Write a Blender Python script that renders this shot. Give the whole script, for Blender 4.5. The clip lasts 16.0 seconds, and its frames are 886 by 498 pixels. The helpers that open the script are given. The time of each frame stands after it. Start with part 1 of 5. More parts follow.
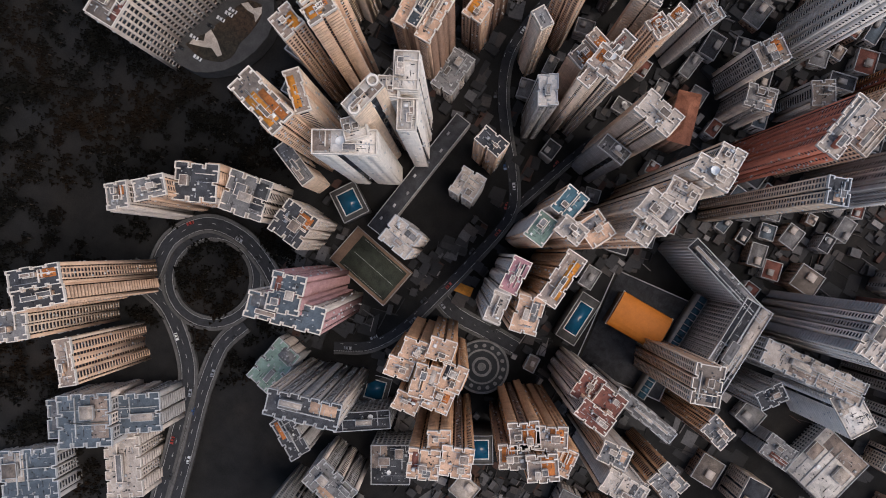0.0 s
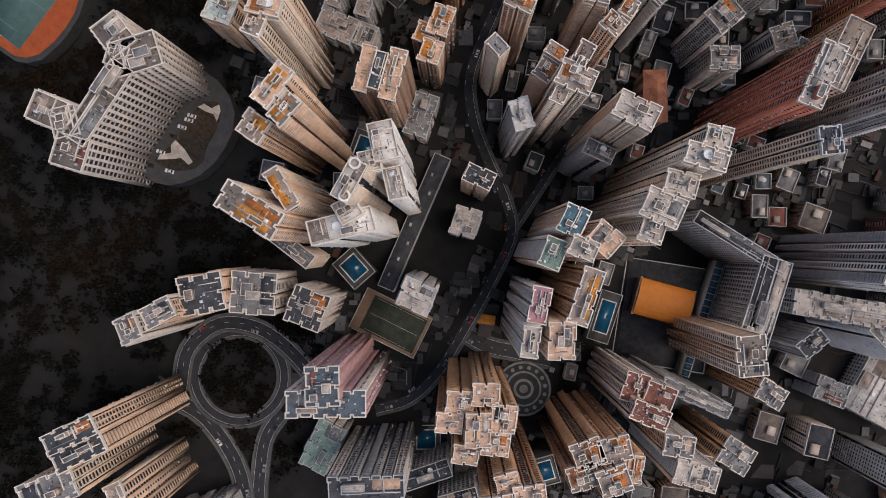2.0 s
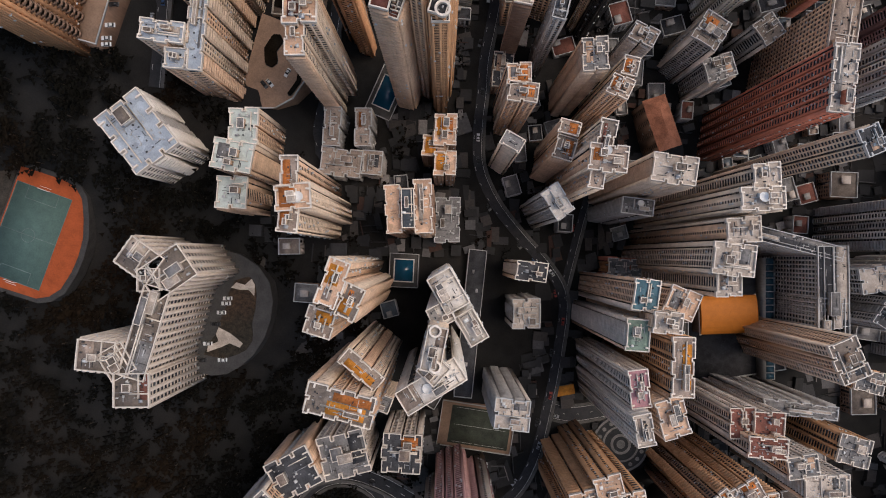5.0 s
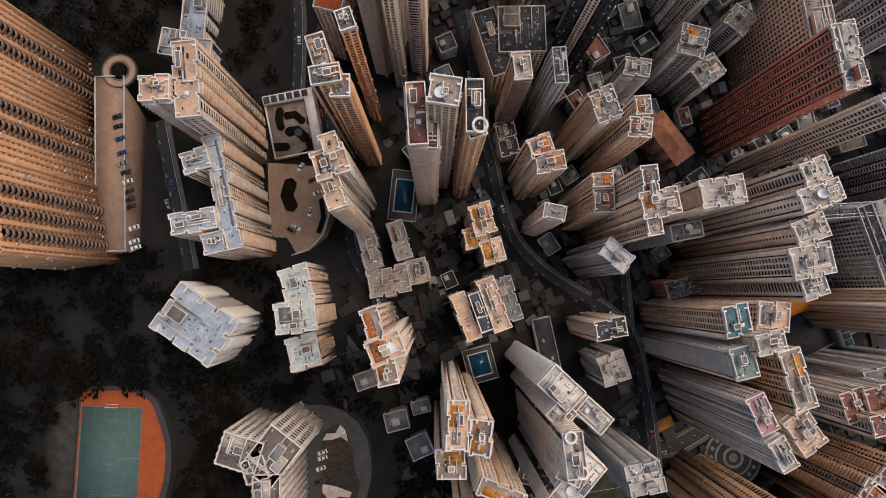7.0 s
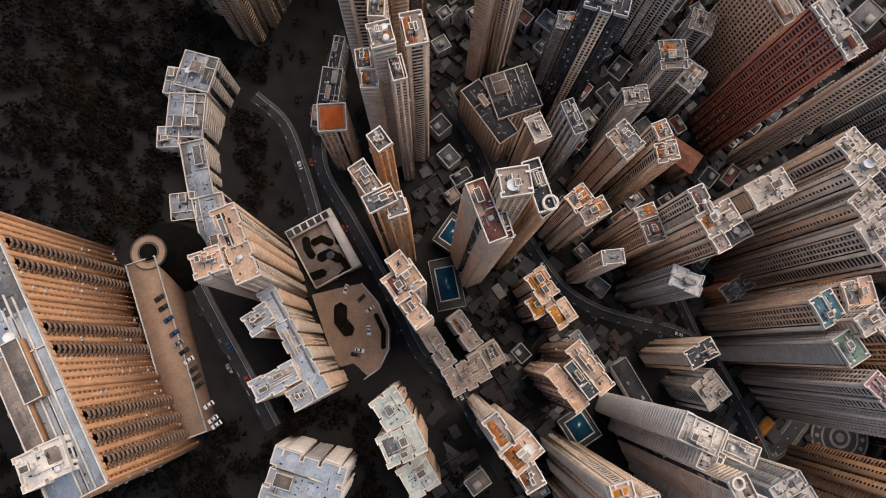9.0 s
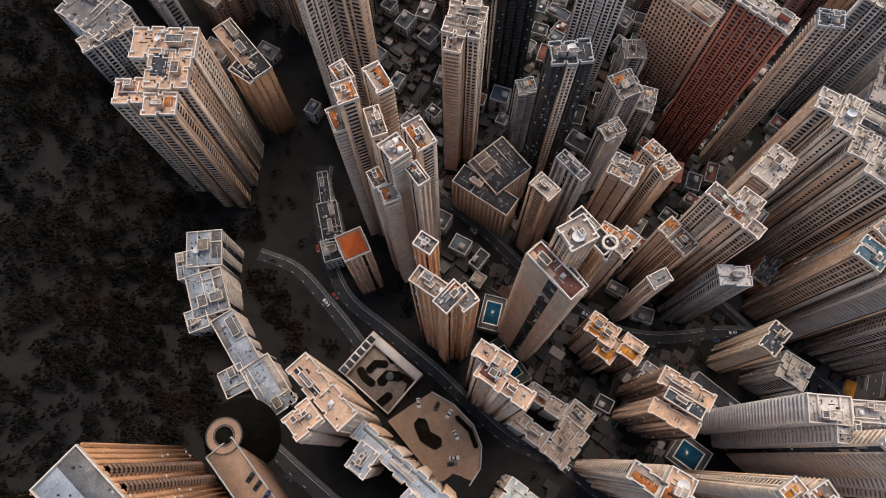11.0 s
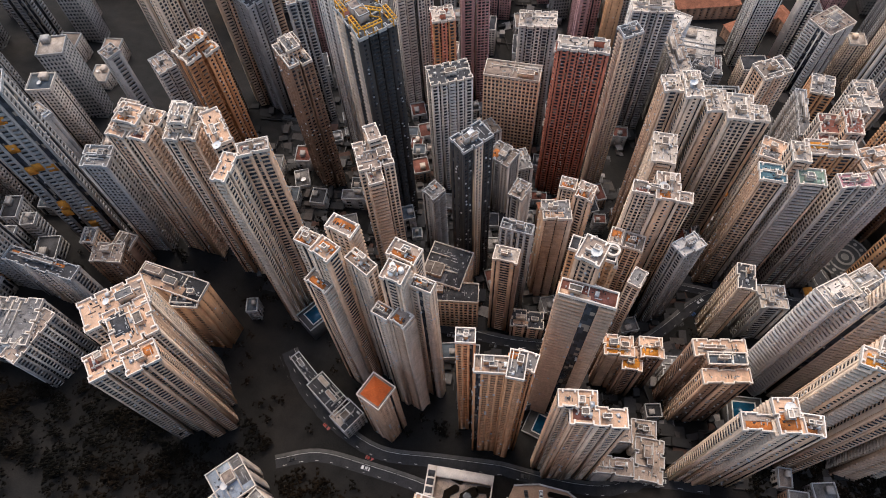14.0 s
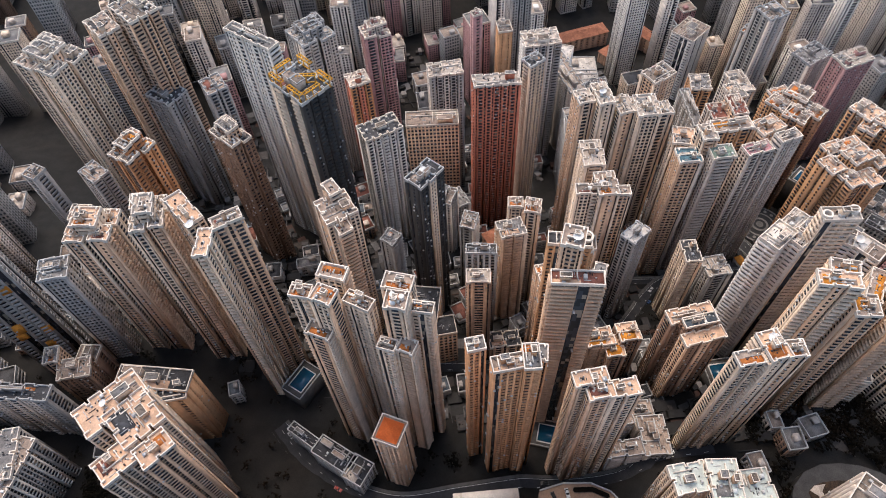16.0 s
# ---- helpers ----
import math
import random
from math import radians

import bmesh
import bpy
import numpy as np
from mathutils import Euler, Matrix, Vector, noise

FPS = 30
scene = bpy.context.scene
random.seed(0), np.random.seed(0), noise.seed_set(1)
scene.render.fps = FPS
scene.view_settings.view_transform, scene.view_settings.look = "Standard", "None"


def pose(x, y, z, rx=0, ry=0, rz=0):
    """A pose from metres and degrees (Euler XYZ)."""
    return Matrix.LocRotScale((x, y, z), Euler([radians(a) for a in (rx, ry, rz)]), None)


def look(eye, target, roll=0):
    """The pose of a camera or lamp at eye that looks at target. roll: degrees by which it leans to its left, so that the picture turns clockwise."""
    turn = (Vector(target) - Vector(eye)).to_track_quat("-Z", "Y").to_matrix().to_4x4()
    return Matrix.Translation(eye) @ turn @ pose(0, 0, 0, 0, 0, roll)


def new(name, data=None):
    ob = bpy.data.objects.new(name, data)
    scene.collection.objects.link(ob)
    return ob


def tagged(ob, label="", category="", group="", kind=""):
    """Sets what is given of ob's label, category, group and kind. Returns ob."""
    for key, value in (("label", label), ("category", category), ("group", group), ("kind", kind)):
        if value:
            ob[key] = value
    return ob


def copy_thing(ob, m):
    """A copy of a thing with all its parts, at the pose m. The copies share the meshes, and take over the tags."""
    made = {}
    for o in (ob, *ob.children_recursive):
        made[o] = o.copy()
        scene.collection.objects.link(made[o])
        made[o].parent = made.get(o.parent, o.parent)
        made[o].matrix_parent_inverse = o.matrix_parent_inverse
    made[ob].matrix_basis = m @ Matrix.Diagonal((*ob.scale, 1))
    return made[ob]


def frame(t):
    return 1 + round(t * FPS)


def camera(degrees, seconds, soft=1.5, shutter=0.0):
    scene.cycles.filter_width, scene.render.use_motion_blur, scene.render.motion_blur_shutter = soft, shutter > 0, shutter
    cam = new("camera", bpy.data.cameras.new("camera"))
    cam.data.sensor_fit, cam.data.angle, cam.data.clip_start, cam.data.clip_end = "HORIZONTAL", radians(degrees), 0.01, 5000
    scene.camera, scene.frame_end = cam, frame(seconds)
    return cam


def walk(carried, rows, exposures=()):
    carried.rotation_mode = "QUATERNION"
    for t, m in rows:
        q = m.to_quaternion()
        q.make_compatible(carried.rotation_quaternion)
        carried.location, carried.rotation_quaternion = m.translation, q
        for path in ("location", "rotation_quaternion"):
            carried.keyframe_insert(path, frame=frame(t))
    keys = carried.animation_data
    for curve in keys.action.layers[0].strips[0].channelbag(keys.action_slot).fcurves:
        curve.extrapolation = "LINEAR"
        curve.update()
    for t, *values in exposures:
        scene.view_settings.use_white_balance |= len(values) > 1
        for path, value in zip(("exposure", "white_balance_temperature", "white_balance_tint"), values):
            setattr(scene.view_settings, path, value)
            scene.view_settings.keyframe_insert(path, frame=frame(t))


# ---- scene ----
cam = camera(66.96, 16.0, soft=1.0)
ROWS = [
    (0.0, 0.99, -0.88, 382.51, 0.187, 1.322, -128.033),
    (0.5, 5.34, -2.79, 382.05, -0.073, 1.167, -131.425),
    (1.0, 10.25, -4.98, 381.44, -0.098, 1.011, -135.759),
    (1.5, 15.88, -7.65, 380.80, -0.084, 0.872, -139.954),
    (2.0, 22.27, -11.00, 380.02, -0.012, 0.851, -143.132),
    (2.5, 29.31, -14.88, 379.11, -0.032, 0.815, -145.004),
    (3.0, 37.02, -19.13, 377.88, 0.025, 0.842, -147.173),
    (3.2, 40.19, -20.88, 377.36, 0.040, 0.845, -148.077),
    (5.3, 80.73, -43.15, 370.46, 0.851, -0.099, -163.254),
    (5.5, 84.79, -45.28, 370.14, 1.130, -0.150, -165.142),
    (6.0, 94.97, -50.65, 369.33, 1.933, -0.332, -169.781),
    (6.5, 104.95, -55.99, 368.34, 2.624, -0.598, -174.032),
    (7.0, 114.85, -61.30, 367.14, 3.688, -0.725, -178.549),
    (7.5, 124.30, -66.49, 365.69, 4.793, -0.926, 177.240),
    (8.0, 133.66, -71.62, 364.15, 6.052, -1.038, 172.779),
    (8.5, 142.59, -76.39, 362.80, 7.248, -1.190, 168.529),
    (9.0, 151.49, -81.25, 361.25, 8.696, -1.236, 164.015),
    (9.2, 154.99, -83.16, 360.69, 9.319, -1.283, 162.247),
    (11.3, 187.66, -94.87, 363.31, 18.385, 0.817, 140.696),
    (11.5, 190.84, -96.48, 363.90, 19.195, 0.948, 138.534),
    (12.0, 198.74, -100.66, 365.24, 21.279, 1.291, 132.912),
    (12.5, 206.56, -105.19, 366.24, 23.272, 1.419, 127.772),
    (13.0, 214.45, -109.95, 367.33, 25.428, 1.662, 122.450),
    (13.5, 222.39, -114.85, 368.39, 27.165, 1.729, 117.811),
    (14.0, 230.66, -119.79, 369.43, 28.807, 1.850, 113.243),
    (14.5, 238.87, -124.83, 370.20, 30.323, 1.889, 109.243),
    (15.0, 247.04, -130.05, 370.88, 31.859, 1.999, 105.314),
    (15.5, 254.90, -135.42, 371.68, 33.198, 2.030, 101.836),
    (16.0, 262.68, -140.98, 372.74, 34.570, 2.063, 98.705),
]
walk(cam, [(t, pose(x, y, z, rx, ry, rz)) for t, x, y, z, rx, ry, rz in ROWS], ((0.0, -0.12, 6050, 10), (3.0, -0.22, 6250, 10), (7.0, -0.1, 6550, 10), (9.0, -0.04, 6700, 10), (12.5, 0.25, 6600, 10), (16.0, 0.58, 6500, 10)))

# ---- light: a hazy, mostly overcast sky with a weak warm sun ----
SUN_ELEVATION, SUN_AZIMUTH = 64.0, 235.0
world = bpy.data.worlds.new("sky")
scene.world = world
world.use_nodes = True
sky = world.node_tree.nodes.new("ShaderNodeTexSky")
sky.sky_type, sky.sun_disc = "NISHITA", False
sky.sun_elevation, sky.sun_rotation = radians(SUN_ELEVATION), radians(SUN_AZIMUTH)
sky.air_density, sky.dust_density = 1.4, 3.0
background = world.node_tree.nodes["Background"]
background.inputs["Strength"].default_value = 0.165
world.node_tree.links.new(sky.outputs[0], background.inputs["Color"])
sun_data = bpy.data.lights.new("sun", "SUN")
sun_data.energy, sun_data.angle, sun_data.color = 1.5, radians(34), (1.0, 0.83, 0.68)
sun = new("sun", sun_data)
az, el = radians(SUN_AZIMUTH), radians(SUN_ELEVATION)
sun.matrix_world = look((300 * math.sin(az) * math.cos(el), 300 * math.cos(az) * math.cos(el), 600), (0, 0, 600 - 300 * math.sin(el)))
scene.view_settings.exposure = 0.0


# ---- materials ----
def mat(name, colour, rough=0.85, vary=0.18, scale=0.25, streak=0.0, spec=0.3, metal=0.0, grain=0.0, patch=0.0, second=None):
    """Rough painted or mineral surface: stains at a large scale, grain at a small one, rain streaks down the walls, mended patches on roofs."""
    m = bpy.data.materials.new(name)
    m.use_nodes = True
    nt = m.node_tree
    bsdf = nt.nodes["Principled BSDF"]
    bsdf.inputs["Roughness"].default_value, bsdf.inputs["Metallic"].default_value = rough, metal
    bsdf.inputs["Specular IOR Level"].default_value = spec
    geo = nt.nodes.new("ShaderNodeNewGeometry")
    big = nt.nodes.new("ShaderNodeTexNoise")
    big.inputs["Scale"].default_value, big.inputs["Detail"].default_value = scale, 6.0
    nt.links.new(geo.outputs["Position"], big.inputs["Vector"])
    small = nt.nodes.new("ShaderNodeTexNoise")
    small.inputs["Scale"].default_value, small.inputs["Detail"].default_value = 1.6, 4.0
    stretch = nt.nodes.new("ShaderNodeVectorMath")
    stretch.operation = "MULTIPLY"
    stretch.inputs[1].default_value = (1, 1, 0.06 if streak else 1)
    nt.links.new(geo.outputs["Position"], stretch.inputs[0])
    nt.links.new(stretch.outputs[0], small.inputs["Vector"])
    info = nt.nodes.new("ShaderNodeObjectInfo")
    add = nt.nodes.new("ShaderNodeMath")
    add.operation = "MULTIPLY_ADD"
    add.inputs[1].default_value = 0.9
    nt.links.new(small.outputs["Fac"], add.inputs[0])
    nt.links.new(big.outputs["Fac"], add.inputs[2])
    ramp = nt.nodes.new("ShaderNodeMapRange")
    ramp.inputs["From Min"].default_value, ramp.inputs["From Max"].default_value = 0.6, 1.3
    ramp.inputs["To Min"].default_value, ramp.inputs["To Max"].default_value = 1.0 - vary * 1.6, 1.0 + vary
    nt.links.new(add.outputs[0], ramp.inputs["Value"])
    tone = nt.nodes.new("ShaderNodeMapRange")
    tone.inputs["To Min"].default_value, tone.inputs["To Max"].default_value = 0.88, 1.08
    nt.links.new(info.outputs["Random"], tone.inputs["Value"])
    both = nt.nodes.new("ShaderNodeMath")
    both.operation = "MULTIPLY"
    nt.links.new(ramp.outputs[0], both.inputs[0])
    nt.links.new(tone.outputs[0], both.inputs[1])
    mul = nt.nodes.new("ShaderNodeVectorMath")
    mul.operation = "SCALE"
    mul.inputs[0].default_value = colour
    last = both
    if patch:
        cell = nt.nodes.new("ShaderNodeTexVoronoi")
        cell.distance = "CHEBYCHEV"
        cell.inputs["Scale"].default_value = 0.3
        nt.links.new(geo.outputs["Position"], cell.inputs["Vector"])
        shade = nt.nodes.new("ShaderNodeMapRange")
        shade.inputs["To Min"].default_value, shade.inputs["To Max"].default_value = 1.0 - patch, 1.0 + patch
        nt.links.new(cell.outputs["Color"], shade.inputs["Value"])
        last = nt.nodes.new("ShaderNodeMath")
        last.operation = "MULTIPLY"
        nt.links.new(both.outputs[0], last.inputs[0])
        nt.links.new(shade.outputs[0], last.inputs[1])
    nt.links.new(last.outputs[0], mul.inputs["Scale"])
    if second:
        blend = nt.nodes.new("ShaderNodeMix")
        blend.data_type = "RGBA"
        blend.inputs[6].default_value, blend.inputs[7].default_value = (*colour, 1), (*second, 1)
        spread = nt.nodes.new("ShaderNodeTexNoise")
        spread.inputs["Scale"].default_value, spread.inputs["Detail"].default_value = 0.022, 5.0
        nt.links.new(geo.outputs["Position"], spread.inputs["Vector"])
        steep = nt.nodes.new("ShaderNodeMapRange")
        steep.inputs["From Min"].default_value, steep.inputs["From Max"].default_value = 0.47, 0.68
        nt.links.new(spread.outputs["Fac"], steep.inputs["Value"])
        nt.links.new(steep.outputs[0], blend.inputs[0])
        nt.links.new(blend.outputs[2], mul.inputs[0])
    nt.links.new(mul.outputs[0], bsdf.inputs["Base Color"])
    if grain:
        bump = nt.nodes.new("ShaderNodeBump")
        bump.inputs["Strength"].default_value, bump.inputs["Distance"].default_value = grain, 0.3
        nt.links.new(small.outputs["Fac"], bump.inputs["Height"])
        nt.links.new(bump.outputs[0], bsdf.inputs["Normal"])
    return m


def window_glass(name, dark, curtain, share):
    """Panes with rooms behind: each pane has its own tone, and some have drawn curtains."""
    m = bpy.data.materials.new(name)
    m.use_nodes = True
    nt = m.node_tree
    bsdf = nt.nodes["Principled BSDF"]
    bsdf.inputs["Roughness"].default_value, bsdf.inputs["Specular IOR Level"].default_value = 0.25, 0.18
    geo = nt.nodes.new("ShaderNodeNewGeometry")
    snap = nt.nodes.new("ShaderNodeVectorMath")
    snap.operation = "SNAP"
    snap.inputs[1].default_value = (1.7, 1.7, 3.0)
    nt.links.new(geo.outputs["Position"], snap.inputs[0])
    white = nt.nodes.new("ShaderNodeTexWhiteNoise")
    nt.links.new(snap.outputs[0], white.inputs["Vector"])
    ramp = nt.nodes.new("ShaderNodeValToRGB")
    ramp.color_ramp.interpolation = "CONSTANT"
    e = ramp.color_ramp.elements
    e[0].color, e[1].position, e[1].color = (*dark, 1), 1.0 - share, (*curtain, 1)
    mid = ramp.color_ramp.elements.new(0.45)
    mid.color = (dark[0] * 2.0, dark[1] * 2.0, dark[2] * 2.1, 1)
    nt.links.new(white.outputs["Value"], ramp.inputs[0])
    nt.links.new(ramp.outputs[0], bsdf.inputs["Base Color"])
    return m


WALLS = {
    "cream": mat("cream_render", (0.70, 0.54, 0.41), streak=1),
    "peach": mat("peach_render", (0.66, 0.44, 0.30), streak=1),
    "tan": mat("tan_tile", (0.56, 0.31, 0.165), streak=1),
    "white": mat("white_paint", (0.80, 0.73, 0.66), vary=0.13, streak=1),
    "pale": mat("pale_render", (0.60, 0.51, 0.44), streak=1),
    "grey": mat("grey_render", (0.36, 0.335, 0.315), streak=1),
    "dark": mat("dark_cladding", (0.038, 0.035, 0.034), rough=0.7, streak=1),
    "brown": mat("brown_tile", (0.26, 0.16, 0.11), streak=1),
    "rose": mat("rose_tile", (0.46, 0.26, 0.25), streak=1),
    "red": mat("red_tile", (0.56, 0.19, 0.12), streak=1),
    "brick": mat("orange_brown_tile", (0.52, 0.24, 0.11), streak=1),
    "hotel": mat("warm_tan_tile", (0.62, 0.32, 0.165), streak=1),
    "office": mat("office_concrete", (0.40, 0.385, 0.37), streak=1),
}
DECKS = {
    "stone": mat("roof_screed", (0.32, 0.25, 0.205), vary=0.3, patch=0.22, grain=0.2),
    "grey": mat("grey_roof_screed", (0.20, 0.19, 0.185), vary=0.3, patch=0.22, grain=0.2),
    "dark": mat("dark_bitumen_roof", (0.06, 0.06, 0.065), vary=0.35, patch=0.22, grain=0.2),
    "pale": mat("pale_roof_screed", (0.46, 0.39, 0.33), vary=0.25, patch=0.22, grain=0.2),
    "white": mat("white_roof_coat", (0.68, 0.62, 0.56), vary=0.16, patch=0.22),
    "peach": mat("peach_roof_tiles", (0.58, 0.38, 0.26), vary=0.22, patch=0.22),
    "orange": mat("orange_roof_coat", (0.60, 0.24, 0.035), vary=0.25, patch=0.22),
    "rust": mat("rust_roof_coat", (0.44, 0.15, 0.04), vary=0.35, patch=0.22),
    "vermilion": mat("vermilion_roof_tiles", (0.62, 0.13, 0.03), vary=0.2),
    "maroon": mat("maroon_roof_coat", (0.20, 0.08, 0.06), vary=0.3, patch=0.22),
    "rose": mat("rose_roof_coat", (0.42, 0.22, 0.24), vary=0.2, patch=0.22),
    "teal": mat("teal_roof_coat", (0.10, 0.19, 0.23), vary=0.25, patch=0.22),
    "green": mat("green_roof_coat", (0.20, 0.27, 0.22), vary=0.25, patch=0.22),
    "blue": mat("blue_grey_roof_coat", (0.36, 0.40, 0.45), vary=0.2, patch=0.22),
    "mint": mat("mint_roof_coat", (0.48, 0.52, 0.48), vary=0.15, patch=0.22),
    "slate": mat("slate_roof_coat", (0.10, 0.12, 0.14), vary=0.25, patch=0.22),
    "umber": mat("umber_roof_screed", (0.19, 0.155, 0.13), vary=0.3, patch=0.22, grain=0.2),
    "terracotta": mat("terracotta_roof_tiles", (0.30, 0.12, 0.07), vary=0.3, patch=0.22, grain=0.4),
}
TRIM = mat("pale_parapet_coping", (0.76, 0.67, 0.58), vary=0.16)
GREY_TRIM = mat("grey_parapet_coping", (0.50, 0.49, 0.48), vary=0.15)
GLASS = window_glass("window_glass", (0.016, 0.017, 0.02), (0.20, 0.17, 0.14), 0.12)
OFFICE_GLASS = window_glass("office_glass", (0.02, 0.024, 0.03), (0.10, 0.11, 0.12), 0.18)
METAL = mat("galvanised_steel", (0.45, 0.45, 0.46), rough=0.45, metal=0.6)
PLASTIC = mat("white_enamel", (0.74, 0.73, 0.71), rough=0.5, vary=0.08)
ASPHALT = mat("asphalt", (0.032, 0.032, 0.035), vary=0.3, grain=0.15)
PAVING = mat("concrete_paving", (0.09, 0.085, 0.08), vary=0.3)
TAN_PAVING = mat("tan_brick_paving", (0.34, 0.22, 0.15), vary=0.2)
# Earth far below its own tone: shade between the towers is in the colour.
EARTH = mat("shade_toned_earth_and_yards", (0.0095, 0.0088, 0.0085), vary=0.55, scale=0.12, second=(0.0135, 0.0108, 0.009), grain=0.4)
# Leaf colour pulled towards black to stand in for shade among the crowns.
LEAVES = mat("shade_toned_leaves", (0.0075, 0.007, 0.0055), vary=0.5, scale=0.3, rough=0.95, spec=0.05, second=(0.017, 0.0105, 0.006))
BARK = mat("bark", (0.06, 0.045, 0.035))
PAINT_WHITE = mat("road_paint", (0.62, 0.61, 0.58), vary=0.2)
PAINT_YELLOW = mat("yellow_road_paint", (0.55, 0.34, 0.06), vary=0.2)
WATER = mat("pool_water", (0.008, 0.065, 0.12), rough=0.08, vary=0.1, spec=0.5)
RUBBER = mat("rubber", (0.02, 0.02, 0.02))


# ---- mesh helpers ----
BOX_FACES = np.array(((0, 3, 2, 1), (4, 5, 6, 7), (0, 1, 5, 4), (1, 2, 6, 5), (2, 3, 7, 6), (3, 0, 4, 7)))


def mesh_of(name, verts, faces, material):
    me = bpy.data.meshes.new(name)
    me.from_pydata([tuple(v) for v in verts], [], [tuple(f) for f in faces])
    me.materials.append(material)
    return me


def box_mesh(name, boxes, material):
    """One mesh of axis-aligned boxes (x0, x1, y0, y1, z0, z1)."""
    b = np.array(boxes, float).reshape(-1, 6)
    n = len(b)
    v = np.empty((n, 8, 3))
    for k, (i, j, l) in enumerate(((0, 2, 4), (1, 2, 4), (1, 3, 4), (0, 3, 4), (0, 2, 5), (1, 2, 5), (1, 3, 5), (0, 3, 5))):
        v[:, k, 0], v[:, k, 1], v[:, k, 2] = b[:, i], b[:, j], b[:, l]
    f = (BOX_FACES[None] + 8 * np.arange(n)[:, None, None]).reshape(-1)
    me = bpy.data.meshes.new(name)
    me.vertices.add(8 * n)
    me.vertices.foreach_set("co", v.reshape(-1))
    me.loops.add(24 * n)
    me.loops.foreach_set("vertex_index", f.astype(np.int32))
    me.polygons.add(6 * n)
    me.polygons.foreach_set("loop_start", np.arange(0, 24 * n, 4, dtype=np.int32))
    me.update(calc_edges=True)
    me.materials.append(material)
    return me


def union_mesh(name, rects, z0, z1, material, holes=()):
    """One closed mesh over the union of plan rectangles (x0, x1, y0, y1), less the union of the holes."""
    every = list(rects) + list(holes)
    xs = sorted({round(v, 3) for r in every for v in r[:2]})
    ys = sorted({round(v, 3) for r in every for v in r[2:4]})

    def inside(i, j):
        if not (0 <= i < len(xs) - 1 and 0 <= j < len(ys) - 1):
            return False
        x, y = (xs[i] + xs[i + 1]) / 2, (ys[j] + ys[j + 1]) / 2
        hit = any(r[0] < x < r[1] and r[2] < y < r[3] for r in rects)
        return hit and not any(r[0] < x < r[1] and r[2] < y < r[3] for r in holes)

    full = {(i, j) for i in range(len(xs)) for j in range(len(ys)) if inside(i, j)}
    index, verts, faces = {}, [], []

    def at(i, j, top):
        if (i, j, top) not in index:
            index[i, j, top] = len(verts)
            verts.append((xs[i], ys[j], z1 if top else z0))
        return index[i, j, top]

    for i, j in full:
        faces.append((at(i, j, 1), at(i + 1, j, 1), at(i + 1, j + 1, 1), at(i, j + 1, 1)))
        faces.append((at(i, j, 0), at(i, j + 1, 0), at(i + 1, j + 1, 0), at(i + 1, j, 0)))
        for (a, b), (c, d), n in (((i, j), (i + 1, j), (i, j - 1)), ((i + 1, j), (i + 1, j + 1), (i + 1, j)), ((i + 1, j + 1), (i, j + 1), (i, j + 1)), ((i, j + 1), (i, j), (i - 1, j))):
            if n not in full:
                faces.append((at(a, b, 0), at(c, d, 0), at(c, d, 1), at(a, b, 1)))
    return mesh_of(name, verts, faces, material)


def grown(rects, e):
    return [(r[0] - e, r[1] + e, r[2] - e, r[3] + e) for r in rects]


def prism(name, pts, z0, z1, material):
    """An upright slab over a plan outline."""
    n = len(pts)
    if sum(pts[k - 1][0] * pts[k][1] - pts[k][0] * pts[k - 1][1] for k in range(n)) < 0:
        pts = pts[::-1]
    verts = [(x, y, z0) for x, y in pts] + [(x, y, z1) for x, y in pts]
    faces = [tuple(range(n))[::-1], tuple(range(n, 2 * n))] + [(k, (k + 1) % n, n + (k + 1) % n, n + k) for k in range(n)]
    return mesh_of(name, verts, faces, material)


def part(name, me, parent, m=None, label="", kind=""):
    """Links a mesh as one part under its thing. m: its pose in the thing's own space."""
    ob = new(name, me)
    ob.parent = parent
    if m is not None:
        ob.matrix_basis = m
    return tagged(ob, label, kind=kind)


def thing(name, m, label, category, group="", kind=""):
    ob = new(name)
    ob.matrix_basis = m
    ob.empty_display_size = 1.0
    return tagged(ob, label, category, group, kind)


def lathe(profile, n=12, cap=True):
    verts, faces = [], []
    for r, z in profile:
        for k in range(n):
            a = 2 * math.pi * k / n
            verts.append((r * math.cos(a), r * math.sin(a), z))
    for i in range(len(profile) - 1):
        for k in range(n):
            faces.append((i * n + k, i * n + (k + 1) % n, (i + 1) * n + (k + 1) % n, (i + 1) * n + k))
    if cap:
        faces.append(tuple(range(n))[::-1])
        faces.append(tuple((len(profile) - 1) * n + k for k in range(n)))
    return verts, faces


# ---- the ground: a hillside that falls towards the harbour ----
GROUND_PLANE = (4.68, 0.418, 0.024)
HILLS = np.array((
    (7.8, 21.4, 23.9, 15.5, 8.1, 0.2),
    (-7.2, -14.7, -18.7, -9.4, -1.7, -9.9),
    (-16.0, -5.3, 1.6, -19.1, 6.3, -4.9),
    (-8.2, 32.5, 0.1, -33.2, 25.8, -38.9),
    (-13.2, -22.2, -42.7, 17.2, 4.8, -18.5),
    (7.2, -25.5, -25.1, 27.0, -66.0, 8.4),
))
